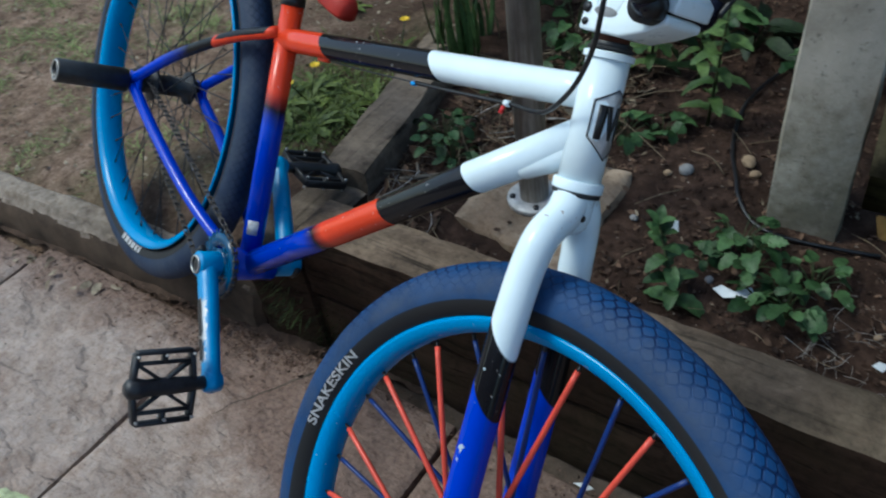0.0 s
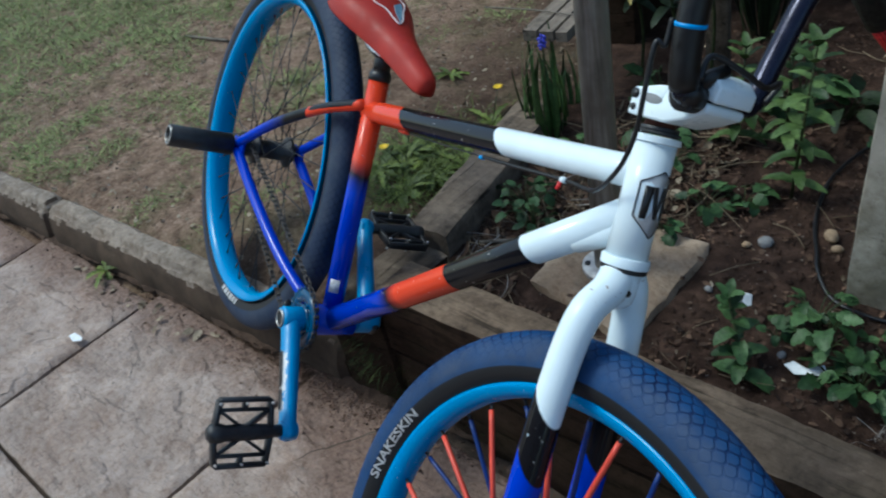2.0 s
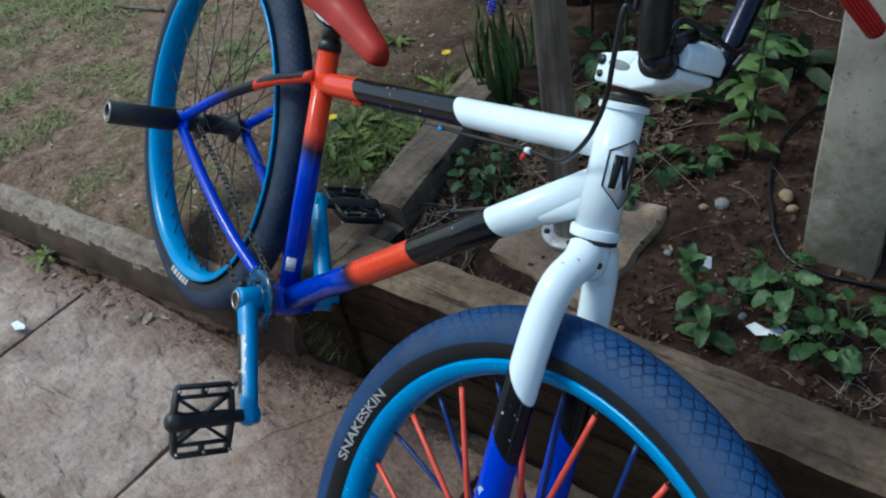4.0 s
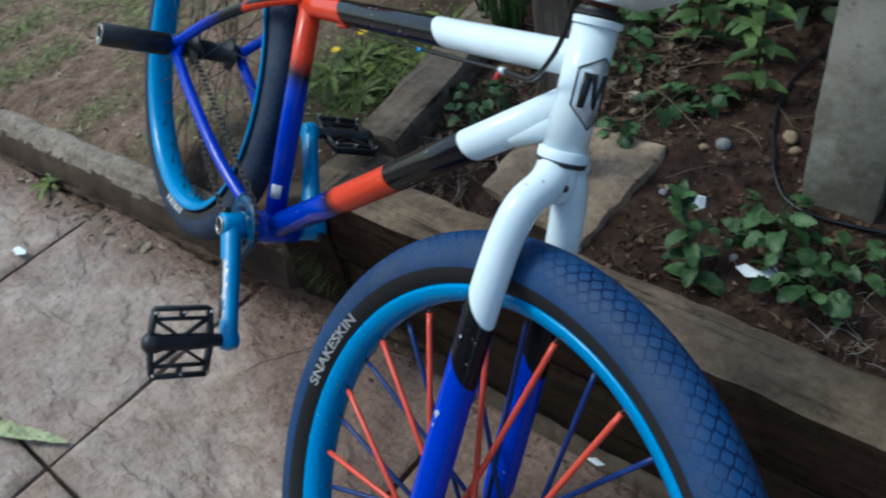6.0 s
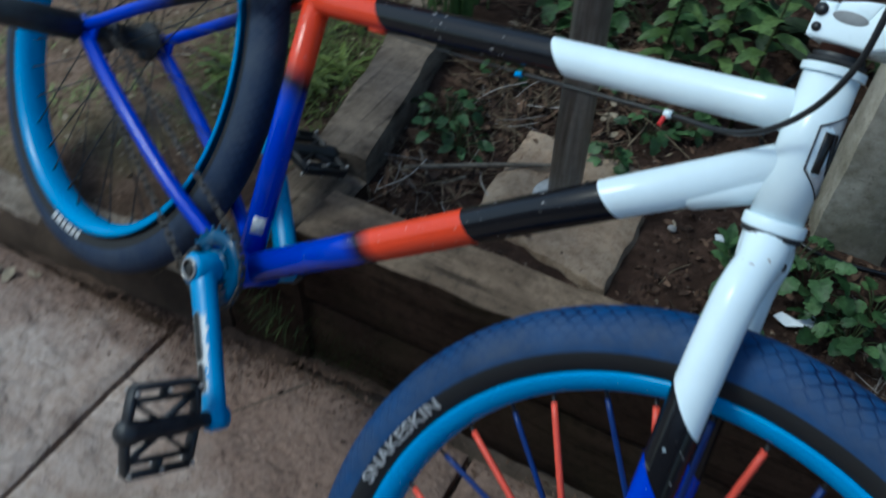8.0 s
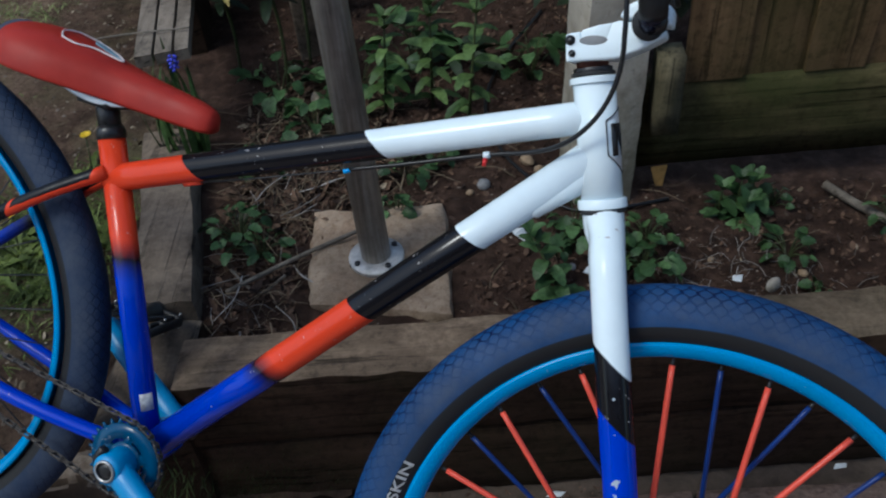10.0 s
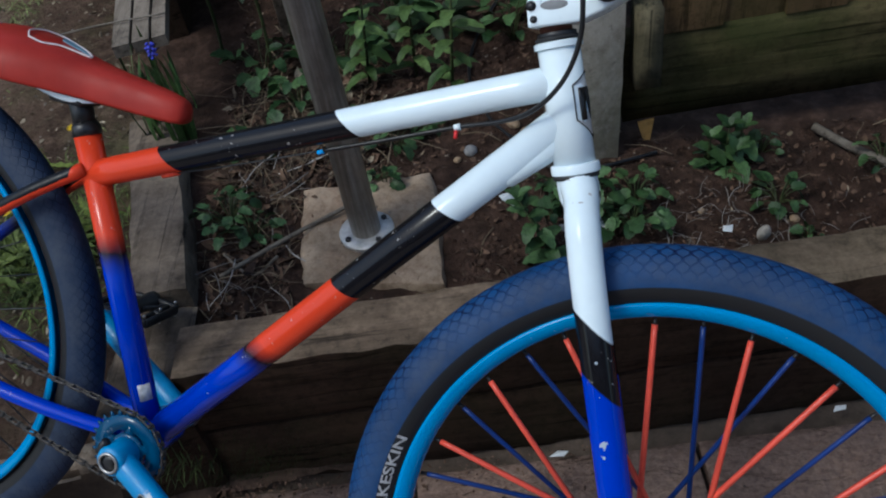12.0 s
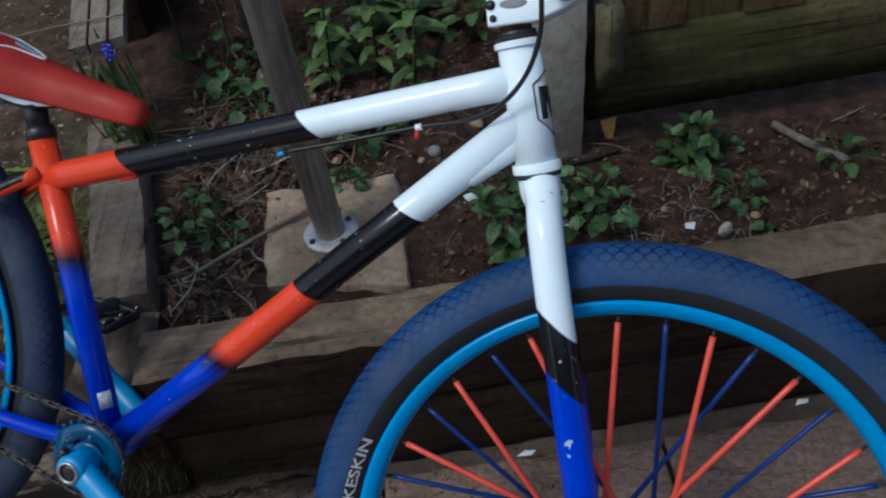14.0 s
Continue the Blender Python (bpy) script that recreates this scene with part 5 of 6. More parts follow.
M_LEAF = leaf_mat("green_leaf", (0.018, 0.046, 0.014), (0.098, 0.180, 0.066), 0.42)
M_LEAF_LIGHT = leaf_mat("light_green_leaf", (0.036, 0.072, 0.018), (0.165, 0.255, 0.080), 0.45)
# deep green that also carries the shade of the planting at the back
M_LEAF_DARK = leaf_mat("dark_shaded_leaf", (0.010, 0.020, 0.009), (0.030, 0.050, 0.020))
M_MOSS = leaf_mat("dark_moss", (0.016, 0.026, 0.006), (0.060, 0.080, 0.022), 0.8)
M_WEED = leaf_mat("weed_leaf", (0.040, 0.062, 0.011), (0.19, 0.245, 0.052), 0.5)
M_GRASS = leaf_mat("grass_blade", (0.13, 0.160, 0.050), (0.38, 0.43, 0.165), 0.7)
M_STRAP = leaf_mat("strap_leaf", (0.038, 0.080, 0.022), (0.105, 0.180, 0.052), 0.5)
M_YELLOW = leaf_mat("yellow_leaf", (0.50, 0.38, 0.10), (0.82, 0.72, 0.34), 0.45)
M_STALK = leaf_mat("plant_stalk", (0.030, 0.042, 0.014), (0.065, 0.085, 0.030), 0.6)
M_LITTER = leaf_mat("leaf_litter", (0.024, 0.013, 0.009), (0.185, 0.112, 0.072), 0.8)
M_STRAW = leaf_mat("dry_stalk", (0.09, 0.065, 0.04), (0.30, 0.23, 0.15), 0.8)
M_LAWNLITTER = leaf_mat("pale_leaf_bits", (0.10, 0.068, 0.04), (0.46, 0.38, 0.27), 0.8)
M_WASHCRUMB = leaf_mat("washed_crumb", (0.085, 0.045, 0.030), (0.26, 0.165, 0.118), 0.9)
M_PALESTALK = leaf_mat("pale_dead_stalk", (0.16, 0.14, 0.125), (0.52, 0.48, 0.44), 0.8)
M_PETAL = plain("white_petal", (0.72, 0.75, 0.76), 0.6, 0, 0.1, 60)
M_BELL = plain("blue_flower", (0.05, 0.06, 0.55), 0.5, 0, 0.3, 60)
M_DANDELION = plain("yellow_flower", (0.75, 0.50, 0.01), 0.6, 0, 0.2, 60)
rng = random.Random(7)


def leaf_into(bm, base, way, up, length, width, bend=0.3, fold=0.25, n=5, tip=1.0, teeth=0.0):
    """A leaf: two folded halves along a bending midrib."""
    way, up = Vector(way).normalized(), Vector(up)
    side = way.cross(up)
    side = side.normalized() if side.length > 1e-4 else Vector((1, 0, 0))
    nrm_ = side.cross(way).normalized()
    p, d = Vector(base), way.copy()
    rows = []
    for i in range(n + 1):
        t = i / n
        w = width * 0.5 * max(0.0, math.sin(math.pi * min(1, t ** (0.75 * tip)))) ** 0.56
        if teeth and 0 < i < n:
            w *= 1 + (teeth if i % 2 else -teeth)
        nn = side.cross(d).normalized()
        if 0 < i < n:
            # both margins curl and crinkle on their own
            c1, c2 = (0.34 * w * noise.noise(Vector((i * 1.3, length * 911, k * 7.7)) + p * 60) for k in (0, 1))
            rows.append((bm.verts.new(p - side * w + nn * (w * fold + c1)), bm.verts.new(p), bm.verts.new(p + side * w + nn * (w * fold + c2))))
        else:
            rows.append((bm.verts.new(p),))
        d = (d - nrm_ * (bend / n)).normalized()
        p = p + d * (length / n)
    for a, b in zip(rows, rows[1:]):
        if len(a) == 1 and len(b) == 3:
            bm.faces.new((a[0], b[1], b[0]))
            bm.faces.new((a[0], b[2], b[1]))
        elif len(a) == 3 and len(b) == 3:
            bm.faces.new((a[0], a[1], b[1], b[0]))
            bm.faces.new((a[1], a[2], b[2], b[1]))
        elif len(a) == 3:
            bm.faces.new((a[0], a[1], b[0]))
            bm.faces.new((a[1], a[2], b[0]))


def clump(name, label, x, y, z, count, spread, height, length, width, mat, seed, teeth=0.12, category="plant", group="bed plants"):
    """Round toothed leaves on stalks from one root."""
    r = random.Random(seed)
    root = thing(name, label, category, group, m=Matrix.Translation((x, y, z)))
    stalks = bmesh.new()
    for k in range(count):
        leaves = bmesh.new()
        a = 2 * math.pi * (k / count) * 2.4 + r.uniform(-0.4, 0.4)
        out = spread * math.sqrt(r.uniform(0.05, 1))
        h = height * r.uniform(0.45, 1.0) * (1.1 - 0.5 * out / spread)
        tip = Vector((math.cos(a) * out, math.sin(a) * out, h))
        tube_into(stalks, smooth_path([(0, 0, -0.01), tip * 0.5 + Vector((0, 0, h * 0.2)), tip], 3), 0.0011, 5)
        w = Vector((math.cos(a), math.sin(a), r.uniform(-0.55, 0.55)))
        s = r.uniform(0.5, 1.12)
        leaf_into(leaves, tip - w * 0.004, w, (r.uniform(-0.65, 0.65), r.uniform(-0.65, 0.65), 1), length * s, width * s * r.uniform(0.8, 1.1), r.uniform(0.1, 1.3), r.uniform(0.05, 0.5), 8, 0.9, teeth)
        part("leaf", leaves, mat, root)
    part("stem", stalks, M_STALK, root)
    return root


def upright(x, y, z, height, seed, pairs=7, blade=0.066, tilt=(0.0, 0.0)):
    """A tall herb with crossed pairs of pointed leaves."""
    r = random.Random(seed)
    root = thing("leafy_herb", "upright leafy green garden herb in dark soil", "plant", "tall herbs", m=Matrix.Translation((x, y, z)))
    lean = Vector((tilt[0] + r.uniform(-0.06, 0.06), tilt[1] + r.uniform(-0.06, 0.02), 1)).normalized()
    part("stem", tube([Vector((0, 0, -0.01)), lean * height * 0.5, lean * height], [0.0032, 0.0028, 0.0016], 7), M_STALK, root)
    for k in range(pairs):
        t = 0.12 + 0.88 * k / (pairs - 1)
        base = lean * height * t
        a = r.uniform(0, 0.4) + (math.pi / 2) * (k % 2) + 0.2 * k
        size = blade * (1.0 if t < 0.8 else 0.7) * r.uniform(0.8, 1.15)
        for s in (0, 1, 2, 3) if t > 0.85 else (0, 1):
            b = a + math.pi * s * (1 if t <= 0.85 else 0.52)
            w = Vector((math.cos(b), math.sin(b), 0.45 + 2.6 * max(0, t - 0.6)))
            leaves = bmesh.new()
            leaf_into(leaves, base, w, (0, 0, 1), size * (1.1 if height > 0.15 else 1.0), size * (0.42 if height > 0.15 else 0.56), r.uniform(0.7, 2.2) * (1.0 if t < 0.85 else 0.5), r.uniform(0.1, 0.45), 8, 0.9, 0.05)
            part("leaf", leaves, M_LEAF if seed % 2 else M_LEAF_LIGHT, root)


def straps(x, y, z, count, height, seed, label, mat=None, flowers=None):
    r = random.Random(seed)
    root = thing("strap_leaf_plant", label, "plant", m=Matrix.Translation((x, y, z)))
    bm = bmesh.new()
    for k in range(count):
        a = r.uniform(0, 2 * math.pi)
        w = Vector((math.cos(a) * 0.45, math.sin(a) * 0.45, 1))
        leaf_into(bm, Vector((math.cos(a), math.sin(a), 0)) * r.uniform(0, 0.035) - Vector((0, 0, 0.01)), w, (-math.cos(a), -math.sin(a), 0.4), height * r.uniform(0.6, 1.1), r.uniform(0.008, 0.014), -r.uniform(0.3, 1.1), 0.3, 7, 0.8)
    part("foliage", bm, mat or M_STRAP, root)
    if flowers:
        for dx, dy, h in flowers:
            part("flower_stalk", tube(smooth_path([(dx * 0.3, dy * 0.3, 0), (dx * 0.8, dy * 0.8, h * 0.6), (dx, dy, h)], 4), 0.0018, 6), M_STALK, root)
            bm = bmesh.new()
            for i in range(16):
                a = i * 2.4
                c = Vector((dx, dy, h)) + Vector((math.cos(a) * 0.003, math.sin(a) * 0.003, -0.0016 * i + 0.010))
                lathe_into(bm, c, (math.cos(a), math.sin(a), -0.8), [(0, 0.001), (0.0015, 0.0024), (0.0045, 0.0022), (0.006, 0.0030)], 7)
            part("flower", bm, M_BELL, root, "small blue flower spike")
    return root


CLUMP = "low clump of toothed green leaves in dark soil"
for k, (x, y, n, sp, h, ln, _) in enumerate((
    (0.575, 0.245, 7, 0.045, 0.060, 0.044, 0), (0.604, 0.212, 9, 0.045, 0.075, 0.046, 0), (0.672, 0.160, 9, 0.045, 0.060, 0.046, 1), (0.690, 0.226, 7, 0.040, 0.055, 0.042, 0),
    (0.545, 0.190, 3, 0.025, 0.040, 0.036, 0), (0.636, 0.160, 6, 0.035, 0.040, 0.040, 1), (0.300, 0.430, 7, 0.045, 0.045, 0.046, 0), (0.352, 0.468, 4, 0.030, 0.035, 0.044, 1), (0.862, 0.310, 9, 0.050, 0.030, 0.040, 0), (0.915, 0.198, 8, 0.036, 0.040, 0.036, 0), (0.930, 0.330, 4, 0.03, 0.04, 0.034, 0),
    (0.020, 0.275, 15, 0.055, 0.065, 0.036, 1), (0.060, 0.240, 9, 0.045, 0.050, 0.034, 0), (0.282, 0.318, 7, 0.025, 0.055, 0.034, 1), (0.930, 0.110, 5, 0.02, 0.03, 0.025, 1), (1.10, 0.25, 7, 0.04, 0.05, 0.036, 0),
    (0.190, 0.500, 6, 0.05, 0.05, 0.04, 0))):
    clump("leaf_clump", CLUMP, x, y, soil_z(x, y), round(n * 1.9), sp, h, ln * 0.78, ln * 0.58, M_LEAF, 100 + k)
for k, (x, y, h) in enumerate(((0.411, 0.520, 0.30), (0.348, 0.630, 0.225), (0.255, 0.620, 0.205))):
    upright(x, y, soil_z(x, y), h, 30 + 2 * k, 10, 0.054, (0.10, 0.0))
for k, (dx, dy, h) in enumerate(((0, 0, 0.080), (0.026, 0.012, 0.064), (-0.028, 0.004, 0.060), (0.010, -0.026, 0.050))):
    upright(0.862 + dx, 0.312 + dy, soil_z(0.862, 0.312), h, 61 + 2 * k, 3, 0.050)
upright(0.545, 0.095, soil_z(0.545, 0.095), 0.125, 71, 8, 0.044, (-0.45, 0.42))
straps(-0.105, 0.515, 0.19, 26, 0.24, 51, "strap-leaved plant with a small blue flower spike", flowers=((0.024, -0.015, 0.232),))
straps(-0.13, 0.62, 0.18, 16, 0.17, 55, "short strap-leaved weeds at the timber end", M_LEAF)
for k, (x, y, n, sp, h, ln) in enumerate(((0.115, 0.60, 8, 0.06, 0.07, 0.05), (0.03, 0.74, 9, 0.07, 0.08, 0.05), (0.20, 0.72, 8, 0.07, 0.09, 0.055), (0.31, 0.78, 9, 0.07, 0.12, 0.06), (0.55, 0.72, 8, 0.07, 0.12, 0.06), (0.02, 0.46, 7, 0.05, 0.05, 0.036))):
    clump("leaf_clump", CLUMP, x, y, soil_z(x, y), n * 2, sp, h, ln, ln * 0.7, M_LEAF, 160 + k)
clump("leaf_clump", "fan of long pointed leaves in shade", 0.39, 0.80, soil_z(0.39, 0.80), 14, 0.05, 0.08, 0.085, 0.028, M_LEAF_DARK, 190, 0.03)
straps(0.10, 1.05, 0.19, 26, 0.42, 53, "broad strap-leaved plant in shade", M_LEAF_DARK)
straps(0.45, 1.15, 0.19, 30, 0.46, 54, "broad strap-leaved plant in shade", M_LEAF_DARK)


def shrub(x, y, z, w, d, h, count, size, mat, seed, label):
    """A bush: branching stems and a crown of many leaves with gaps."""
    r = random.Random(seed)
    root = thing("shrub", label, "shrub", "shrubs behind the bed", m=Matrix.Translation((x, y, z)))
    stems, leaves = bmesh.new(), bmesh.new()
    tips = []
    for k in range(16):
        e = Vector((r.uniform(-w, w), r.uniform(-d, d), h * r.uniform(0.6, 1.0)))
        pts = smooth_path([(r.uniform(-0.03, 0.03), r.uniform(-0.03, 0.03), -0.02), e * 0.45 + Vector((0, 0, 0.05)), e], 4)
        tube_into(stems, pts, [0.008 - 0.006 * i / (len(pts) - 1) for i in range(len(pts))], 6)
        tips += pts[3:]
    for k in range(count):
        c = r.choice(tips) + Vector((r.gauss(0, 0.07), r.gauss(0, 0.07), r.gauss(0, 0.06)))
        a = r.uniform(0, 2 * math.pi)
        s = size * r.uniform(0.6, 1.2)
        leaf_into(leaves, c, (math.cos(a), math.sin(a), r.uniform(-0.5, 0.4)), (r.uniform(-0.5, 0.5), r.uniform(-0.5, 0.5), 1), s, s * 0.42, r.uniform(0.2, 0.9), 0.2, 4)
    part("branch", stems, M_STALK, root)
    part("foliage", leaves, mat, root)


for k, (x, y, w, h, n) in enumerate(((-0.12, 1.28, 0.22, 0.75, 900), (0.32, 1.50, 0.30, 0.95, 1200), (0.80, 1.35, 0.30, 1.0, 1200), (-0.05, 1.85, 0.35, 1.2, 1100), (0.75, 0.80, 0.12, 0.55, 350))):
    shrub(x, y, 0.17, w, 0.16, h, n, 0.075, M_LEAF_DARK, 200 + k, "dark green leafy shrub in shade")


def yellow_whorl(x, y, height, seed):
    """A leafy stem ending in a whorl of long pale yellow leaves."""
    r = random.Random(seed)
    z = soil_z(x, y)
    root = thing("yellow_leaf_plant", "young plant with a whorl of pale yellow leaves", "plant", "yellow-leaved plants", m=Matrix.Translation((x, y, z)))
    part("stem", tube(smooth_path([(0, 0, -0.01), (0.01, 0.0, height * 0.5), (0.0, -0.02, height)], 4), 0.0035, 7), M_STALK, root)
    for k in range(15):
        a = 2.4 * k + r.uniform(-0.2, 0.2)
        low = k < 4
        bm = bmesh.new()
        leaf_into(bm, (0.0, -0.02 * (0.6 if low else 1.0), height * (0.72 if low else 0.97)), (math.cos(a), math.sin(a), r.uniform(0.0, 0.9)), (0, 0, 1), r.uniform(0.055, 0.085), r.uniform(0.018, 0.025), r.uniform(0.5, 1.5), 0.3, 6, 0.9)
        part("leaf", bm, M_LEAF_DARK if low else M_YELLOW, root)


for k, (x, y, h) in enumerate(((0.045, 0.76, 0.285), (-0.060, 0.80, 0.255), (0.085, 0.84, 0.30))):
    yellow_whorl(x, y, h, 220 + k)


def rosette(x, y, z, count, length, seed, flowers=0):
    """Dandelion: toothed leaves flat round the root."""
    r = random.Random(seed)
    root = thing("dandelion", "dandelion rosette with toothed leaves in the worn lawn", "weed", "dandelions", m=Matrix.Translation((x, y, z)))
    bm = bmesh.new()
    for k in range(count):
        a = 2 * math.pi * k / count + r.uniform(-0.3, 0.3)
        leaf_into(bm, (0, 0, 0.0), (math.cos(a), math.sin(a), r.uniform(0.3, 0.9)), (0, 0, 1), length * r.uniform(0.5, 1.1), length * 0.145, r.uniform(0.6, 1.7), 0.3, 9, 1.2, 0.4)
    part("foliage", bm, M_WEED, root)
    for k in range(flowers):
        a = r.uniform(0, 2 * math.pi)
        c = Vector((math.cos(a) * 0.04, math.sin(a) * 0.04, 0.075))
        part("flower_stalk", tube([(0, 0, 0), c * 0.6, c], 0.0015, 5), M_STALK, root)
        bm = bmesh.new()
        for i in range(26):
            b = i * 2.4
            leaf_into(bm, c, (math.cos(b), math.sin(b), 0.3 + 0.05 * (i % 5)), (0, 0, 1), 0.013, 0.004, 0.2, 0.1, 3)
        part("flower", bm, M_DANDELION, root, "yellow dandelion flower")


for k, (x, y, n, ln, fl) in enumerate(((-0.43, 0.37, 44, 0.085, 2), (-0.36, 0.30, 40, 0.080, 0), (-0.34, 0.37, 40, 0.080, 0), (-0.46, 0.42, 36, 0.080, 0), (-0.40, 0.43, 36, 0.080, 0), (-0.47, 0.33, 14, 0.10, 0), (-0.30, 0.44, 12, 0.09, 0), (-0.36, 0.61, 12, 0.09, 1), (-0.62, 0.75, 9, 0.08, 0), (-0.94, -0.20, 9, 0.085, 0))):
    rosette(x, y, 0.005 if y < -0.1 else lawn_z(x, y), n, ln, 300 + k, fl)

# grass of the worn lawn
bm = bmesh.new()
r = random.Random(11)
made = 0
while made < 110000:
    x, y = -0.10 - 3.6 * r.random(), -0.35 + 2.8 * r.random()
    if y < kerb_y(x) + 0.08 or (x > -0.26 and 0.06 < y < 0.9):
        continue
    dens = 0.22 + 1.1 * noise.noise(Vector((x * 2.2, y * 2.2, 0))) + 1.3 * noise.noise(Vector((x * 8, y * 8, 5))) + 0.5 * noise.noise(Vector((x * 25, y * 25, 2))) + 0.95 * (-x - 1.20)
    if r.random() > dens * 0.8:
        continue
    z, a, h = lawn_z(x, y), r.uniform(0, 6.28), r.uniform(0.010, 0.034) * (0.7 + 0.5 * min(1.0, max(0.0, dens)))
    d = Vector((math.cos(a), math.sin(a), 0))
    w = Vector((-d.y, d.x, 0)) * r.uniform(0.0008, 0.0018)
    p = Vector((x, y, z - 0.003))
    q = p + d * h * r.uniform(0.3, 0.9) + Vector((0, 0, h * r.uniform(0.15, 0.5)))
    t = q + d * h * r.uniform(0.3, 0.8) + Vector((0, 0, h * r.uniform(-0.1, 0.3)))
    v = [bm.verts.new(c) for c in (p - w, p + w, q + w, q - w, t)]
    bm.faces.new(v[:4])
    bm.faces.new((v[3], v[2], v[4]))
    made += 1

bm_l = bmesh.new()
for k in range(2600):
    # longer grass grown up among the dandelions by the timber
    x, y = -0.39 + 0.075 * r.gauss(0, 1), 0.39 + 0.10 * r.gauss(0, 1)
    if x > -0.13 - 0.2 * (y - 0.09):
        continue
    a = r.uniform(0, 6.28)
    leaf_into(bm_l, (x, y, lawn_z(x, y) - 0.002), (math.cos(a), math.sin(a), r.uniform(0.5, 2.2)), (0, 0, 1), r.uniform(0.018, 0.060), r.uniform(0.0012, 0.0026), r.uniform(0.3, 1.6), 0.2, 3)
tagged(part("long_grass", bm_l, M_WEED), "longer green grass among dandelions by the timber edging", "grass", kind="stuff")
tagged(part("grass", bm, M_GRASS), "thin short grass blades on worn bare lawn", "grass", kind="stuff")


def scatter(name, label, category, mat, count, place, size, seed, shape):
    bm = bmesh.new()
    r = random.Random(seed)
    k = 0
    while k < count:
        p = place(r)
        if p is None:
            continue
        shape(bm, r, Vector(p), r.uniform(*size))
        k += 1
    return tagged(part(name, bm, mat, smooth=shape is not crumb), label, category, kind="stuff")


def dead_leaf(bm, r, p, s):
    a = r.uniform(0, 6.28)
    leaf_into(bm, p + Vector((0, 0, 0.002)), (math.cos(a), math.sin(a), r.uniform(-0.15, 0.3)), (r.uniform(-0.7, 0.7), r.uniform(-0.7, 0.7), 1), s, s * r.uniform(0.22, 0.62), r.uniform(-1.3, 1.3), r.uniform(-0.6, 0.7), 4)


def straw(bm, r, p, s):
    a, b = r.uniform(0, 6.28), r.uniform(-0.5, 0.5)
    d = Vector((math.cos(a), math.sin(a), 0))
    e = Vector((-d.y, d.x, 0))
    pts = smooth_path([p + Vector((0, 0, 0.004)), p + d * s * 0.5 + e * s * b * 0.3 + Vector((0, 0, r.uniform(0.003, 0.016))), p + d * s + Vector((0, 0, r.uniform(0.0, 0.02)))], 3)
    tube_into(bm, pts, min(0.0014, s * r.uniform(0.008, 0.018)), 4)


def crumb(bm, r, p, s):
    ring = [bm.verts.new(p + Vector((math.cos(k * 1.2566), math.sin(k * 1.2566), r.uniform(-0.3, 0.3))) * s * r.uniform(0.75, 1.25)) for k in range(5)]
    top, low = bm.verts.new(p + Vector((r.uniform(-0.3, 0.3), r.uniform(-0.3, 0.3), r.uniform(0.6, 1.0))) * s), bm.verts.new(p - Vector((0, 0, 0.8 * s)))
    for k in range(5):
        bm.faces.new((ring[k], ring[(k + 1) % 5], top))
        bm.faces.new((ring[(k + 1) % 5], ring[k], low))


def in_bed(r):
    x, y = -0.03 + 1.35 * r.random(), 0.02 + 1.15 * r.random() ** 1.2
    if x > 0.70 and y > fence_y(x) - 0.01:
        return None
    if 0.13 < x < 0.39 and 0.07 < y < 0.33 and r.random() > 0.04:
        return None
    if y > 0.12 and x < -0.02 - 0.25 * (y - 0.1):
        return None
    z = 0.215 if 0.13 < x < 0.39 and 0.07 < y < 0.33 else soil_z(x, y)
    return x, y, z


def bed_back(r):
    x, y = -0.02 + 0.30 * r.random(), 0.30 + 0.45 * r.random()
    return x, y, soil_z(x, y)


def bed_left(r):
    x, y = -0.02 + 0.155 * r.random(), 0.06 + 0.36 * r.random()
    return (x, y, soil_z(x, y)) if x > -0.0 - 0.22 * (y - 0.09) else None


def in_front(r):
    x, y = 0.70 + 0.16 * abs(r.gauss(0, 1)), 0.08 + 0.16 * r.random()
    return x, y, soil_z(x, y)


def at_kerb(r):
    x = -1.9 + 2.5 * r.random()
    y = (kerb_y(x) if x < -0.03 else -0.10) - abs(r.gauss(0, 0.038)) - 0.004
    return x, y, 0.001


def at_crank(r):
    x = -0.16 + 0.14 * r.gauss(0, 1)
    return x, (kerb_y(x) if x < -0.03 else -0.10) - abs(r.gauss(0, 0.035)) - 0.002, 0.002


def by_weed(r):
    x = -0.80 + 0.14 * r.gauss(0, 1)
    return x, kerb_y(x) - 0.02 - abs(r.gauss(0, 0.035)), 0.002


def on_lawn(r):
    x, y = -0.12 - 2.2 * r.random(), -0.15 + 1.8 * r.random()
    return None if y < kerb_y(x) + 0.02 or (x > -0.27 and y > 0.05) else (x, y, lawn_z(x, y))


def on_patio(r):
    x, y = -1.6 + 2.9 * r.random(), -0.2 - 0.9 * r.random()
    return (x, y, 0.002) if y < kerb_y(x) - 0.01 else None


scatter("leaf_litter", "dry brown leaf litter scattered on the soil", "leaf litter", M_LITTER, 4600, in_bed, (0.003, 0.018), 21, dead_leaf)
scatter("dry_stalks", "tangle of dry straw-coloured stalks on the soil", "dry stalks", M_STRAW, 160, bed_back, (0.04, 0.16), 22, straw)
scatter("dry_stalks", "thin broken pale stalks on the soil", "dry stalks", M_PALESTALK, 130, in_front, (0.010, 0.042), 23, straw)
scatter("dry_stalks", "bent pale straw lying beside the stone pad", "dry stalks", M_PALESTALK, 34, bed_left, (0.025, 0.10), 46, straw)
scatter("dead_stems", "tangled brown stems beside the stone pad", "dead stems", M_STRAW, 110, bed_left, (0.015, 0.07), 47, straw)
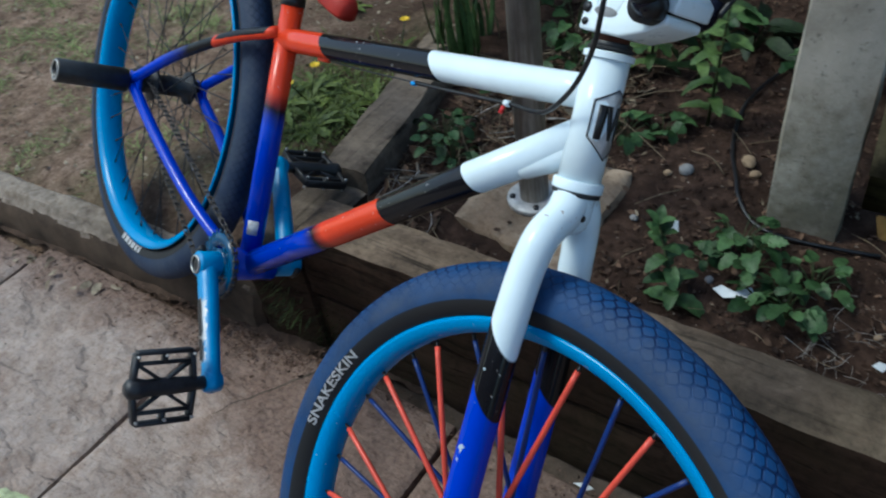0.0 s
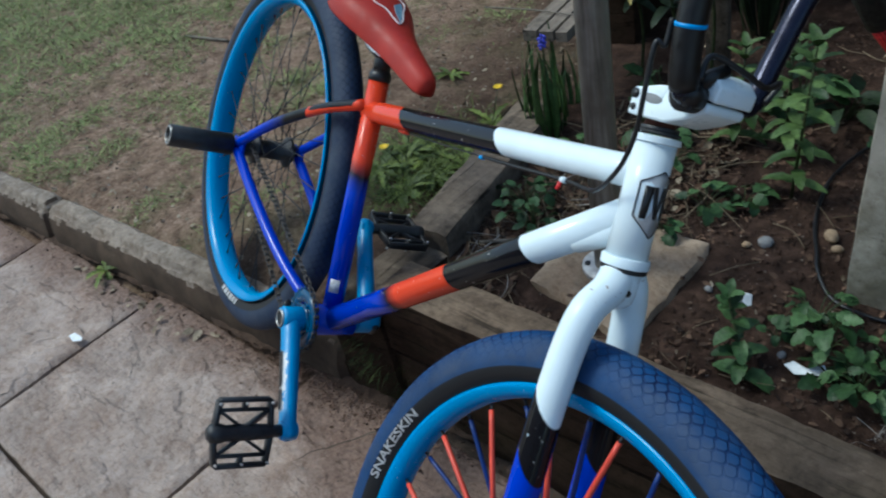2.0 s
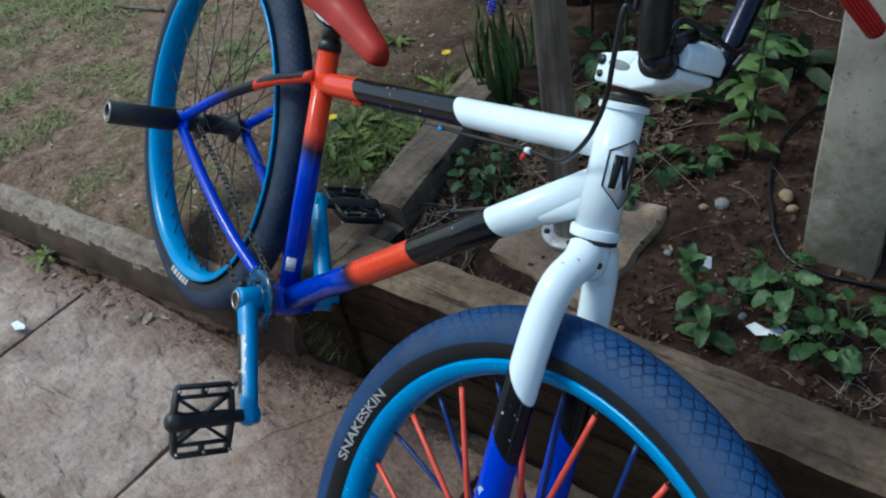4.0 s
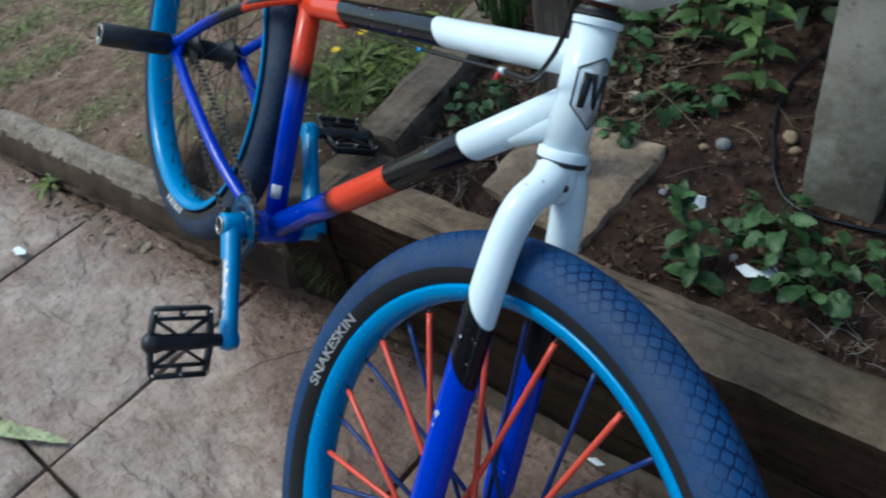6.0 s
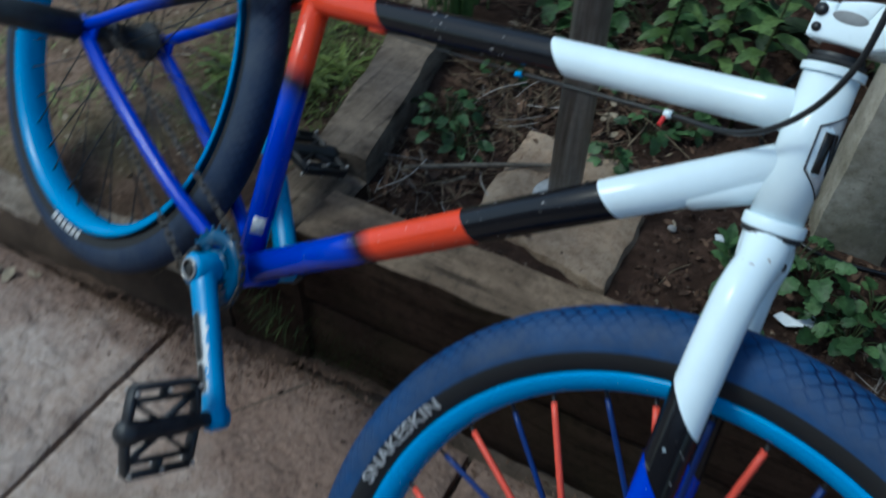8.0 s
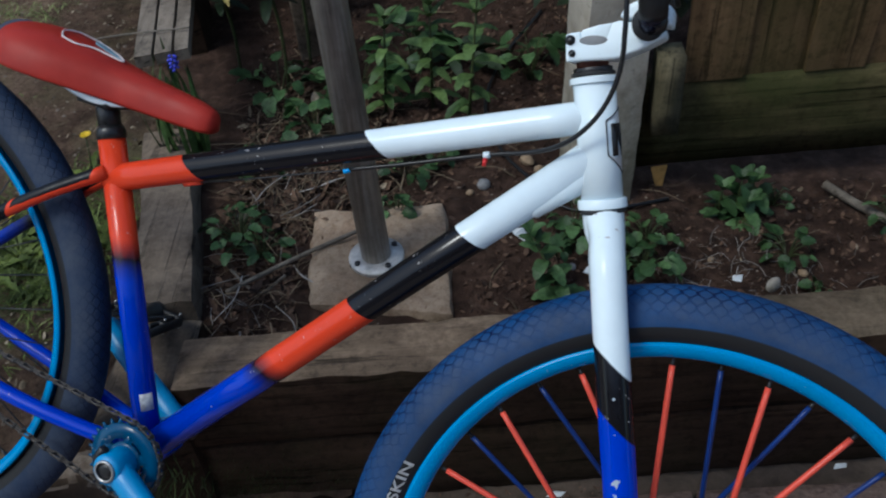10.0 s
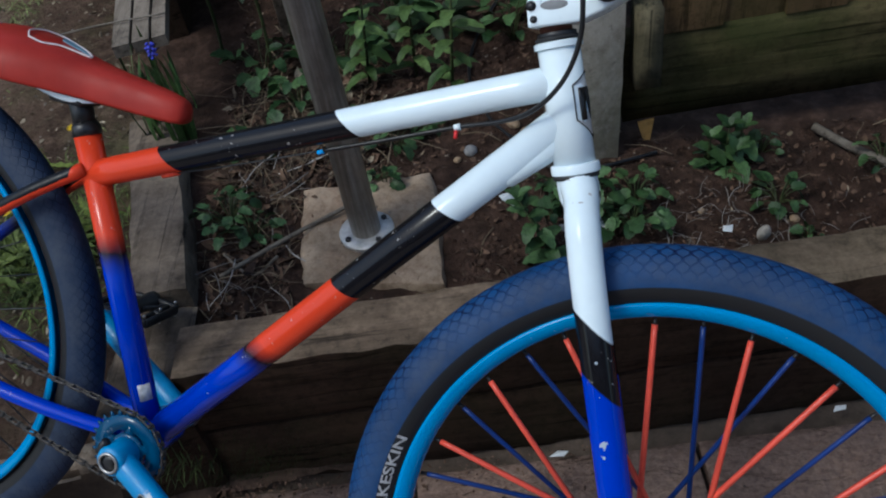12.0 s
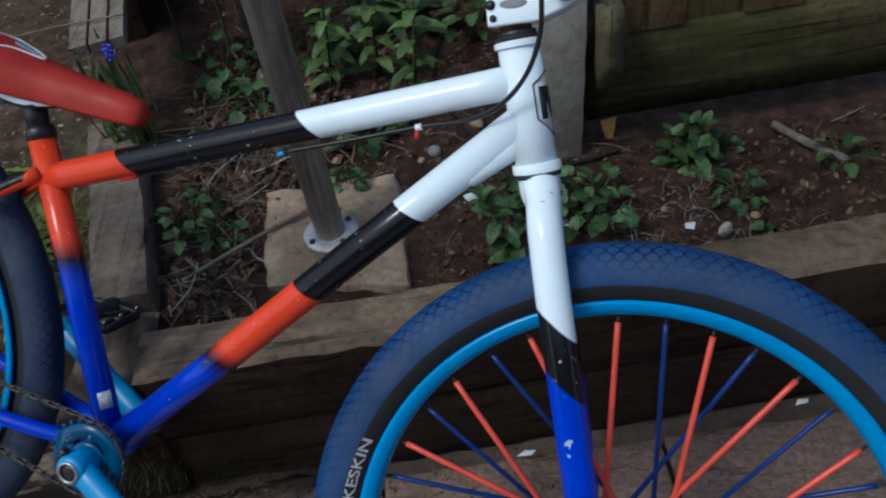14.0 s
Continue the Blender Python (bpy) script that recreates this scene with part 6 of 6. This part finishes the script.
scatter("leaf_litter", "curled brown leaves beside the stone pad", "leaf litter", M_LITTER, 260, bed_left, (0.010, 0.032), 48, dead_leaf)
scatter("dry_stalks", "thin dry stalks scattered over the bed", "dry stalks", M_STRAW, 80, in_bed, (0.02, 0.09), 24, straw)
scatter("dead_stems", "dark tangle of dead brown stems on the soil", "dead stems", M_LITTER, 420, bed_back, (0.02, 0.09), 33, straw)
scatter("leaf_litter", "dry brown leaf litter heaped at the back of the bed", "leaf litter", M_LITTER, 1500, bed_back, (0.008, 0.030), 34, dead_leaf)
scatter("fallen_leaves", "curled tan and brown dead leaves in the bed", "leaves", M_LAWNLITTER, 90, bed_back, (0.014, 0.036), 42, dead_leaf)
scatter("soil_crumbs", "loose crumbs of dark soil and grit", "soil", M_SOIL, 5200, in_bed, (0.0015, 0.0060), 25, crumb)
M_GRIT = leaf_mat("pale_grit", (0.06, 0.043, 0.031), (0.36, 0.30, 0.245), 0.85)
scatter("grit", "small pale stones among the soil", "gravel", M_GRIT, 1300, in_bed, (0.0006, 0.0028), 26, crumb)
scatter("wood_chips", "pale tan chips and leaf bits on the soil", "leaf litter", M_LAWNLITTER, 170, in_bed, (0.004, 0.014), 35, dead_leaf)
scatter("kerb_dirt", "brown crumbs and leaf bits along the kerb", "debris", M_LITTER, 520, at_kerb, (0.003, 0.011), 27, dead_leaf)
scatter("kerb_dirt", "dark soil crumbs washed along the kerb", "debris", M_WASHCRUMB, 700, at_kerb, (0.0006, 0.0022), 28, crumb)
scatter("kerb_dirt", "brown soil crumbs and leaf bits spilled on the paving", "debris", M_WASHCRUMB, 420, at_crank, (0.002, 0.010), 44, dead_leaf)
scatter("kerb_dirt", "loose brown soil spilled at the kerb's end", "debris", M_WASHCRUMB, 900, at_crank, (0.0006, 0.0026), 45, crumb)
scatter("fallen_leaves", "curled tan dead leaves by the kerb", "leaves", M_LAWNLITTER, 26, by_weed, (0.016, 0.034), 41, dead_leaf)
scatter("lawn_litter", "pale dry leaf bits on the worn lawn", "leaf litter", M_LAWNLITTER, 4200, on_lawn, (0.004, 0.019), 29, dead_leaf)
scatter("lawn_grit", "small stones and crumbs on bare earth", "gravel", M_GRIT, 1500, on_lawn, (0.0012, 0.0055), 30, crumb)
scatter("lawn_straw", "short dry grass bits on bare earth", "dry grass", M_STRAW, 1500, on_lawn, (0.008, 0.040), 36, straw)
scatter("lawn_clods", "crumbly clods of brown earth on the lawn", "soil", M_LAWN, 2200, on_lawn, (0.0015, 0.0045), 37, crumb)
scatter("patio_grit", "grit and crumbs lying on the paving", "gravel", M_GRIT, 260, on_patio, (0.0008, 0.0028), 31, crumb)


def stone_thing(name, label, x, y, z, size, mat, seed):
    bm = bmesh.new()
    bmesh.ops.create_icosphere(bm, subdivisions=3, radius=1.0)
    for v in bm.verts:
        n = v.co.normalized()
        v.co = Vector((n.x * size[0], n.y * size[1], n.z * size[2])) * (1 + 0.13 * noise.noise(n * 1.6 + Vector((seed, 0, 0))))
    ob = part(name, bm, mat)
    ob.location, ob.rotation_euler = (x, y, z), (0.1, 0.05, seed)
    return tagged(ob, label, "pebble")


M_PEBBLE = stone_mat("grey_pebble", (0.22, 0.22, 0.22), (0.42, 0.42, 0.42), 40, 0.7, False)
M_TAN = stone_mat("tan_pebble", (0.28, 0.19, 0.11), (0.50, 0.38, 0.25), 40, 0.75, False)
M_CREAM = stone_mat("cream_stone", (0.45, 0.40, 0.32), (0.66, 0.62, 0.54), 40, 0.8, False)
stone_thing("pebble", "smooth round grey pebble on dark soil", 0.435, 0.378, soil_z(0.435, 0.378) + 0.006, (0.0125, 0.011, 0.009), M_PEBBLE, 1.0)
stone_thing("pebble", "oval tan pebble on dark soil", 0.516, 0.437, soil_z(0.516, 0.437) + 0.006, (0.015, 0.011, 0.009), M_TAN, 2.2)
stone_thing("pebble", "small tan pebble beside the concrete post", 0.535, 0.415, soil_z(0.535, 0.415) + 0.005, (0.009, 0.008, 0.007), M_TAN, 3.7)
stone_thing("stone", "cream stone lying against the timber sleeper", 0.852, 0.092, 0.205, (0.012, 0.008, 0.014), M_CREAM, 0.5)
for k in range(9):
    x, y = rng.uniform(0.02, 0.95), rng.uniform(0.14, 0.55)
    if not (0.12 < x < 0.4 and y < 0.34) and not (x > 0.56 and y > 0.29):
        s = rng.uniform(0.004, 0.0075)
        stone_thing("pebble", "small pebble half sunk in dark soil", x, y, soil_z(x, y) + 0.003, (s * 1.2, s, s * 0.8), rng.choice((M_PEBBLE, M_TAN, M_TAN)), 5.0 + k)


def scrap(name, label, category, pts, mat, where, lift=0.004):
    """A crumpled flat piece: a fan of small folds."""
    bm = bmesh.new()
    r = random.Random(len(pts) * 7 + int(where[0] * 1000))
    c = bm.verts.new(Vector(where) + Vector((0, 0, lift * 1.8)))
    ring = [bm.verts.new(Vector(where) + Vector((x, y, lift * r.uniform(0.1, 2.2)))) for x, y in pts]
    for a, b in zip(ring, ring[1:] + ring[:1]):
        bm.faces.new((c, a, b))
    ob = part(name, bm, mat, smooth=False)
    so = ob.modifiers.new("thick", "SOLIDIFY")
    so.thickness = 0.0006
    return tagged(ob, label, category)


M_WASH = stone_mat("washed_soil", (0.036, 0.022, 0.015), (0.115, 0.074, 0.051), 40, 0.95, False)
M_SCRAP = plain("white_scrap", (0.66, 0.69, 0.70), 0.6, 0, 0.15, 80)
scrap("paper_scrap", "crumpled white scrap lying among the leaves", "litter", [(-0.028, -0.006), (-0.01, -0.013), (0.012, -0.006), (0.03, 0.008), (0.018, 0.018), (0.002, 0.006), (-0.02, 0.006)], M_SCRAP, (0.604, 0.148, 0.196), 0.007)
scrap("fallen_petal", "white petal caught on green leaves", "petal", [(-0.010, -0.012), (0.006, -0.016), (0.013, -0.002), (0.006, 0.014), (-0.008, 0.012), (-0.014, 0.0)], M_PETAL, (0.484, 0.205, 0.232), 0.008)
scrap("fallen_petal", "small white petal on dark soil", "petal", [(-0.008, -0.006), (0.006, -0.008), (0.011, 0.004), (-0.002, 0.010)], M_PETAL, (0.805, 0.118, 0.192), 0.006)
scrap("paper_scrap", "small white scrap at the sleeper's foot", "litter", [(-0.014, -0.004), (0.008, -0.006), (0.016, 0.002), (0.0, 0.006)], M_SCRAP, (0.506, -0.117, 0.003), 0.003)
scrap("paper_scrap", "small white scrap at the sleeper's foot", "litter", [(-0.010, -0.004), (0.008, -0.004), (0.011, 0.003), (-0.004, 0.005)], M_SCRAP, (0.930, -0.098, 0.003), 0.003)
scrap("fallen_blossom", "pale wilted blossom on the paving", "petal", [(-0.024, -0.006), (0.002, -0.011), (0.024, 0.001), (0.014, 0.008), (-0.015, 0.006)], M_PETAL, (-0.766, -0.37, 0.003), 0.006)
bm = bmesh.new()
leaf_into(bm, (-0.392, -0.648, 0.008), (0.149, 0.070, 0.0), (0, 0.2, 1), 0.185, 0.033, 0.03, 0.35, 18, 0.55, 0.14)
for v in bm.verts:
    v.co.z += 0.005 * noise.noise(v.co * 60)
ob = tagged(part("fallen_leaf", bm, wood_mat("pale_green_leaf", (0.42, 0.44, 0.16), (0.68, 0.74, 0.50), 0, 0.6)), "long pale green withered leaf on the paving", "leaf")
ob.modifiers.new("thick", "SOLIDIFY").thickness = 0.0006

# black cable lying on the bed, twigs
part_c = tube(smooth_path([(x, y, soil_z(x, y) + 0.006) for x, y in ((0.60, 1.00), (0.51, 0.82), (0.464, 0.704), (0.450, 0.602), (0.461, 0.525), (0.480, 0.459), (0.512, 0.392), (0.535, 0.345), (0.575, 0.308), (0.64, 0.30), (0.75, 0.335))], 6), 0.0032, 8)
tagged(part("black_cable", part_c, M_CABLE), "thin black cable lying on the soil", "cable")
M_TWIG = wood_mat("grey_twig", (0.11, 0.09, 0.07), (0.30, 0.26, 0.21), 0)
for pts, rad, lab in ((((1.022, 0.350, 0.176), (1.058, 0.298, 0.172), (1.105, 0.240, 0.170)), 0.0075, "thick grey broken branch on the soil"), (((0.02, 0.140, 0.216), (0.13, 0.205, 0.221), (0.236, 0.267, 0.220)), 0.0036, "brown twig across the stone pad"), (((0.02, 0.19, 0.215), (0.07, 0.14, 0.21), (0.11, 0.17, 0.215)), 0.0022, "thin pale bent twig on the soil"), (((-1.713, 0.611, 0.118), (-1.61, 0.618, 0.124), (-1.512, 0.646, 0.118)), 0.0050, "crooked brown twig on the worn lawn"), (((-0.31, 0.60, 0.413), (-0.2, 0.615, 0.416), (-0.08, 0.63, 0.413)), 0.0018, "thin dark twig on the timber step")):
    tagged(part("twig", tube(smooth_path(pts, 6), rad, 8), M_TWIG), lab, "twig")
tagged(part("dry_stalk", tube(smooth_path([(0.212, 0.479, 0.205), (0.30, 0.435, 0.218), (0.395, 0.385, 0.206)], 6), 0.0006, 6), M_STRAW), "thin pale dry stalk lying over the soil", "stalk")
bm = bmesh.new()
box_into(bm, (0.085, 0.875, 0.36), (0.05, 0.02, 0.36), Euler((0, 0, 0.2)).to_matrix(), 0.004)
tagged(part("wooden_stake", bm, M_TIMBER), "short grey wooden stake standing in the bed", "stake")


# washed soil lying in a ragged strip on the paving, along kerb and sleeper
def wall_y(x):
    return kerb_y(x) if x < -0.03 else -0.098 + 0.0196 * x


bm = bmesh.new()
cols = []
for i in range(241):
    x = -2.2 + 0.01 * i
    wide = 0.006 + 0.016 * max(-0.3, noise.fractal(Vector((x * 4.0, 1.7, 0)), 1.0, 2.0, 5)) + 0.008 * noise.noise(Vector((x * 22, 0.3, 0)))
    wide *= max(0.0, min(1.0, (0.20 - x) / 0.2))
    row = []
    for k in range(6):
        u = k / 5
        y = wall_y(x) + 0.012 - (0.012 + wide) * u + 0.010 * noise.noise(Vector((x * 30, u * 3, 0))) * u
        z = 0.0008 + 0.010 * (1 - u) ** 1.3 + 0.0025 * noise.noise(Vector((x * 45, y * 45, 2.0))) * (1 - u)
        row.append(bm.verts.new((x, y, z if k < 5 else -0.003)))
    cols.append(row)
for a, b in zip(cols, cols[1:]):
    for k in range(5):
        bm.faces.new((a[k], a[k + 1], b[k + 1], b[k]))
tagged(part("washed_soil", bm, M_WASH), "ragged strip of washed brown soil along the kerb", "soil", kind="stuff")


# moss and short weeds on the damp timber below the crank
bm = bmesh.new()
r = random.Random(77)
for k in range(1500):
    x, z = r.gauss(0.03, 0.07), abs(r.gauss(0.0, 0.055))
    if x < -0.13 or z > 0.2:
        continue
    p = Vector((x, (-0.118 + 0.12 * (x + 0.134) if x < 0 else -0.0965 + 0.02 * x) + 0.001, z))
    d = Vector((r.uniform(-0.7, 0.7), -1.0, r.uniform(-0.2, 0.9))).normalized() * r.uniform(0.003, 0.011)
    w = Vector((d.z, 0, -d.x)).normalized() * 0.0007
    bm.faces.new([bm.verts.new(c) for c in (p - w, p + w, p + d)])
bm_t = bmesh.new()
for k in range(70):
    x = r.gauss(-0.045, 0.022)
    leaf_into(bm_t, (x, -0.112 if x < 0 else -0.097, 0.06 + abs(r.gauss(0.05, 0.03))), (r.uniform(-0.6, 0.6), -0.8, r.uniform(0.2, 1.6)), (0, 0, 1), r.uniform(0.018, 0.050), 0.0016, r.uniform(0.8, 2.2), 0.2, 4)
tagged(part("grass_tuft", bm_t, M_MOSS), "thin green grass tuft growing from the timber joint", "grass", kind="stuff")
tagged(part("moss", bm, M_MOSS), "dark green moss on the damp timber face", "moss", kind="stuff")

# ---------------------------------------------------------------- patio of sandstone slabs about half a metre square
def riven(x, y, seed):
    """The split face of a slab: shallow terraces with broken lips, and fine lumps."""
    c, d = math.cos(0.6 + 0.35 * math.sin(seed)), math.sin(0.6 + 0.35 * math.sin(seed))
    u, v = x * c + y * d, y * c - x * d
    k = 3.2 * noise.fractal(Vector((u * 2.0, v * 5.2, seed * 1.7)), 0.9, 2.1, 4)
    t = k - math.floor(k)
    lip = max(0.0, min(1.0, (t - 0.80) / 0.20))
    h = 0.0042 * (math.floor(k) + lip * lip * (3 - 2 * lip))
    return max(-0.011, min(0.009, h)) * 0.9 + 0.0030 * noise.fractal(Vector((x * 13, y * 13, seed)), 0.8, 2.1, 4) + 0.0010 * noise.noise(Vector((x * 60, y * 60, seed)))


def slab(x0, x1, y0, y1, cut, seed):
    """A paving slab: riven top with worn arrises, plain sides."""
    bm = bmesh.new()
    nx, ny = max(2, round((x1 - x0) / cut)), max(2, round((y1 - y0) / cut))
    top = []
    for j in range(ny + 1):
        row = []
        for i in range(nx + 1):
            x, y = x0 + (x1 - x0) * i / nx, y0 + (y1 - y0) * j / ny
            rim_ = min(x - x0, x1 - x, y - y0, y1 - y)
            if i in (0, nx):
                x += 0.0022 * noise.noise(Vector((y * 25, seed, i)))
            if j in (0, ny):
                y += 0.0022 * noise.noise(Vector((x * 25, seed + 9, j)))
            row.append(bm.verts.new((x, y, riven(x, y, seed) * (0.25 + 0.75 * min(1.0, rim_ / 0.07)) - 0.006 * max(0.0, 1 - rim_ / 0.010))))
        top.append(row)
    for a, b in zip(top, top[1:]):
        for i in range(nx):
            bm.faces.new((a[i], a[i + 1], b[i + 1], b[i]))
    edge = top[0] + [r_[-1] for r_ in top[1:]] + top[-1][-2::-1] + [r_[0] for r_ in top[-2:0:-1]]
    low = [bm.verts.new((v.co.x, v.co.y, -0.035)) for v in edge]
    for k in range(len(edge)):
        k2 = (k + 1) % len(edge)
        bm.faces.new((edge[k2], edge[k], low[k], low[k2]))
    return bm


pavement = thing("pavement", "patio of riven buff sandstone slabs with dark joints", "pavement", kind="structure")
XJ, YJ = [-2.80, -2.28, -1.77, -1.255, -0.745, -0.225, 0.285, 0.712, 1.22, 1.73, 2.24, 2.75], [-0.115, -0.62, -1.13, -1.64, -2.15, -2.66, -3.17, -3.68, -4.19, -4.70, -5.04]
for i in range(len(XJ) - 1):
    for j in range(len(YJ) - 1):
        x0, x1 = XJ[i] + 0.0046, XJ[i + 1] - 0.0046
        y1, y0 = YJ[j] - 0.0042, YJ[j + 1] + 0.0042
        if j == 0 and x1 < 0:
            y1 = kerb_y((x0 + x1) / 2) - 0.012
        part("slab", slab(x0, x1, y0, y1, 0.0105 if j < 2 and 1 <= i <= 7 else 0.1, i * 7 + j), M_PATIO, pavement, smooth="edged")

# a soil-filled crack across one slab, widening towards the bed
bm = bmesh.new()
pts = smooth_path([(-0.096, -0.308, 0), (-0.070, -0.264, 0), (-0.056, -0.246, 0), (-0.030, -0.206, 0), (-0.004, -0.172, 0), (0.020, -0.135, 0)], 7)
rows = []
for k, p in enumerate(pts):
    u = k / (len(pts) - 1)
    w = Vector((0.83, -0.55, 0)) * (0.0006 + 0.0020 * u + 0.0006 * noise.noise(p * 160))
    rows.append([bm.verts.new((q.x, q.y, riven(q.x, q.y, 35) * (0.25 + 0.75 * max(0.0, min(1.0, (-0.119 - q.y) / 0.07))) + o)) for q, o in ((p - w, 0.0006), (p, 0.0012), (p + w, 0.0006))])
for a, b in zip(rows, rows[1:]):
    for k in range(2):
        bm.faces.new((a[k], a[k + 1], b[k + 1], b[k]))
tagged(part("slab_crack", bm, M_JOINT), "thin crack filled with dark soil in a paving slab", "crack", kind="structure")
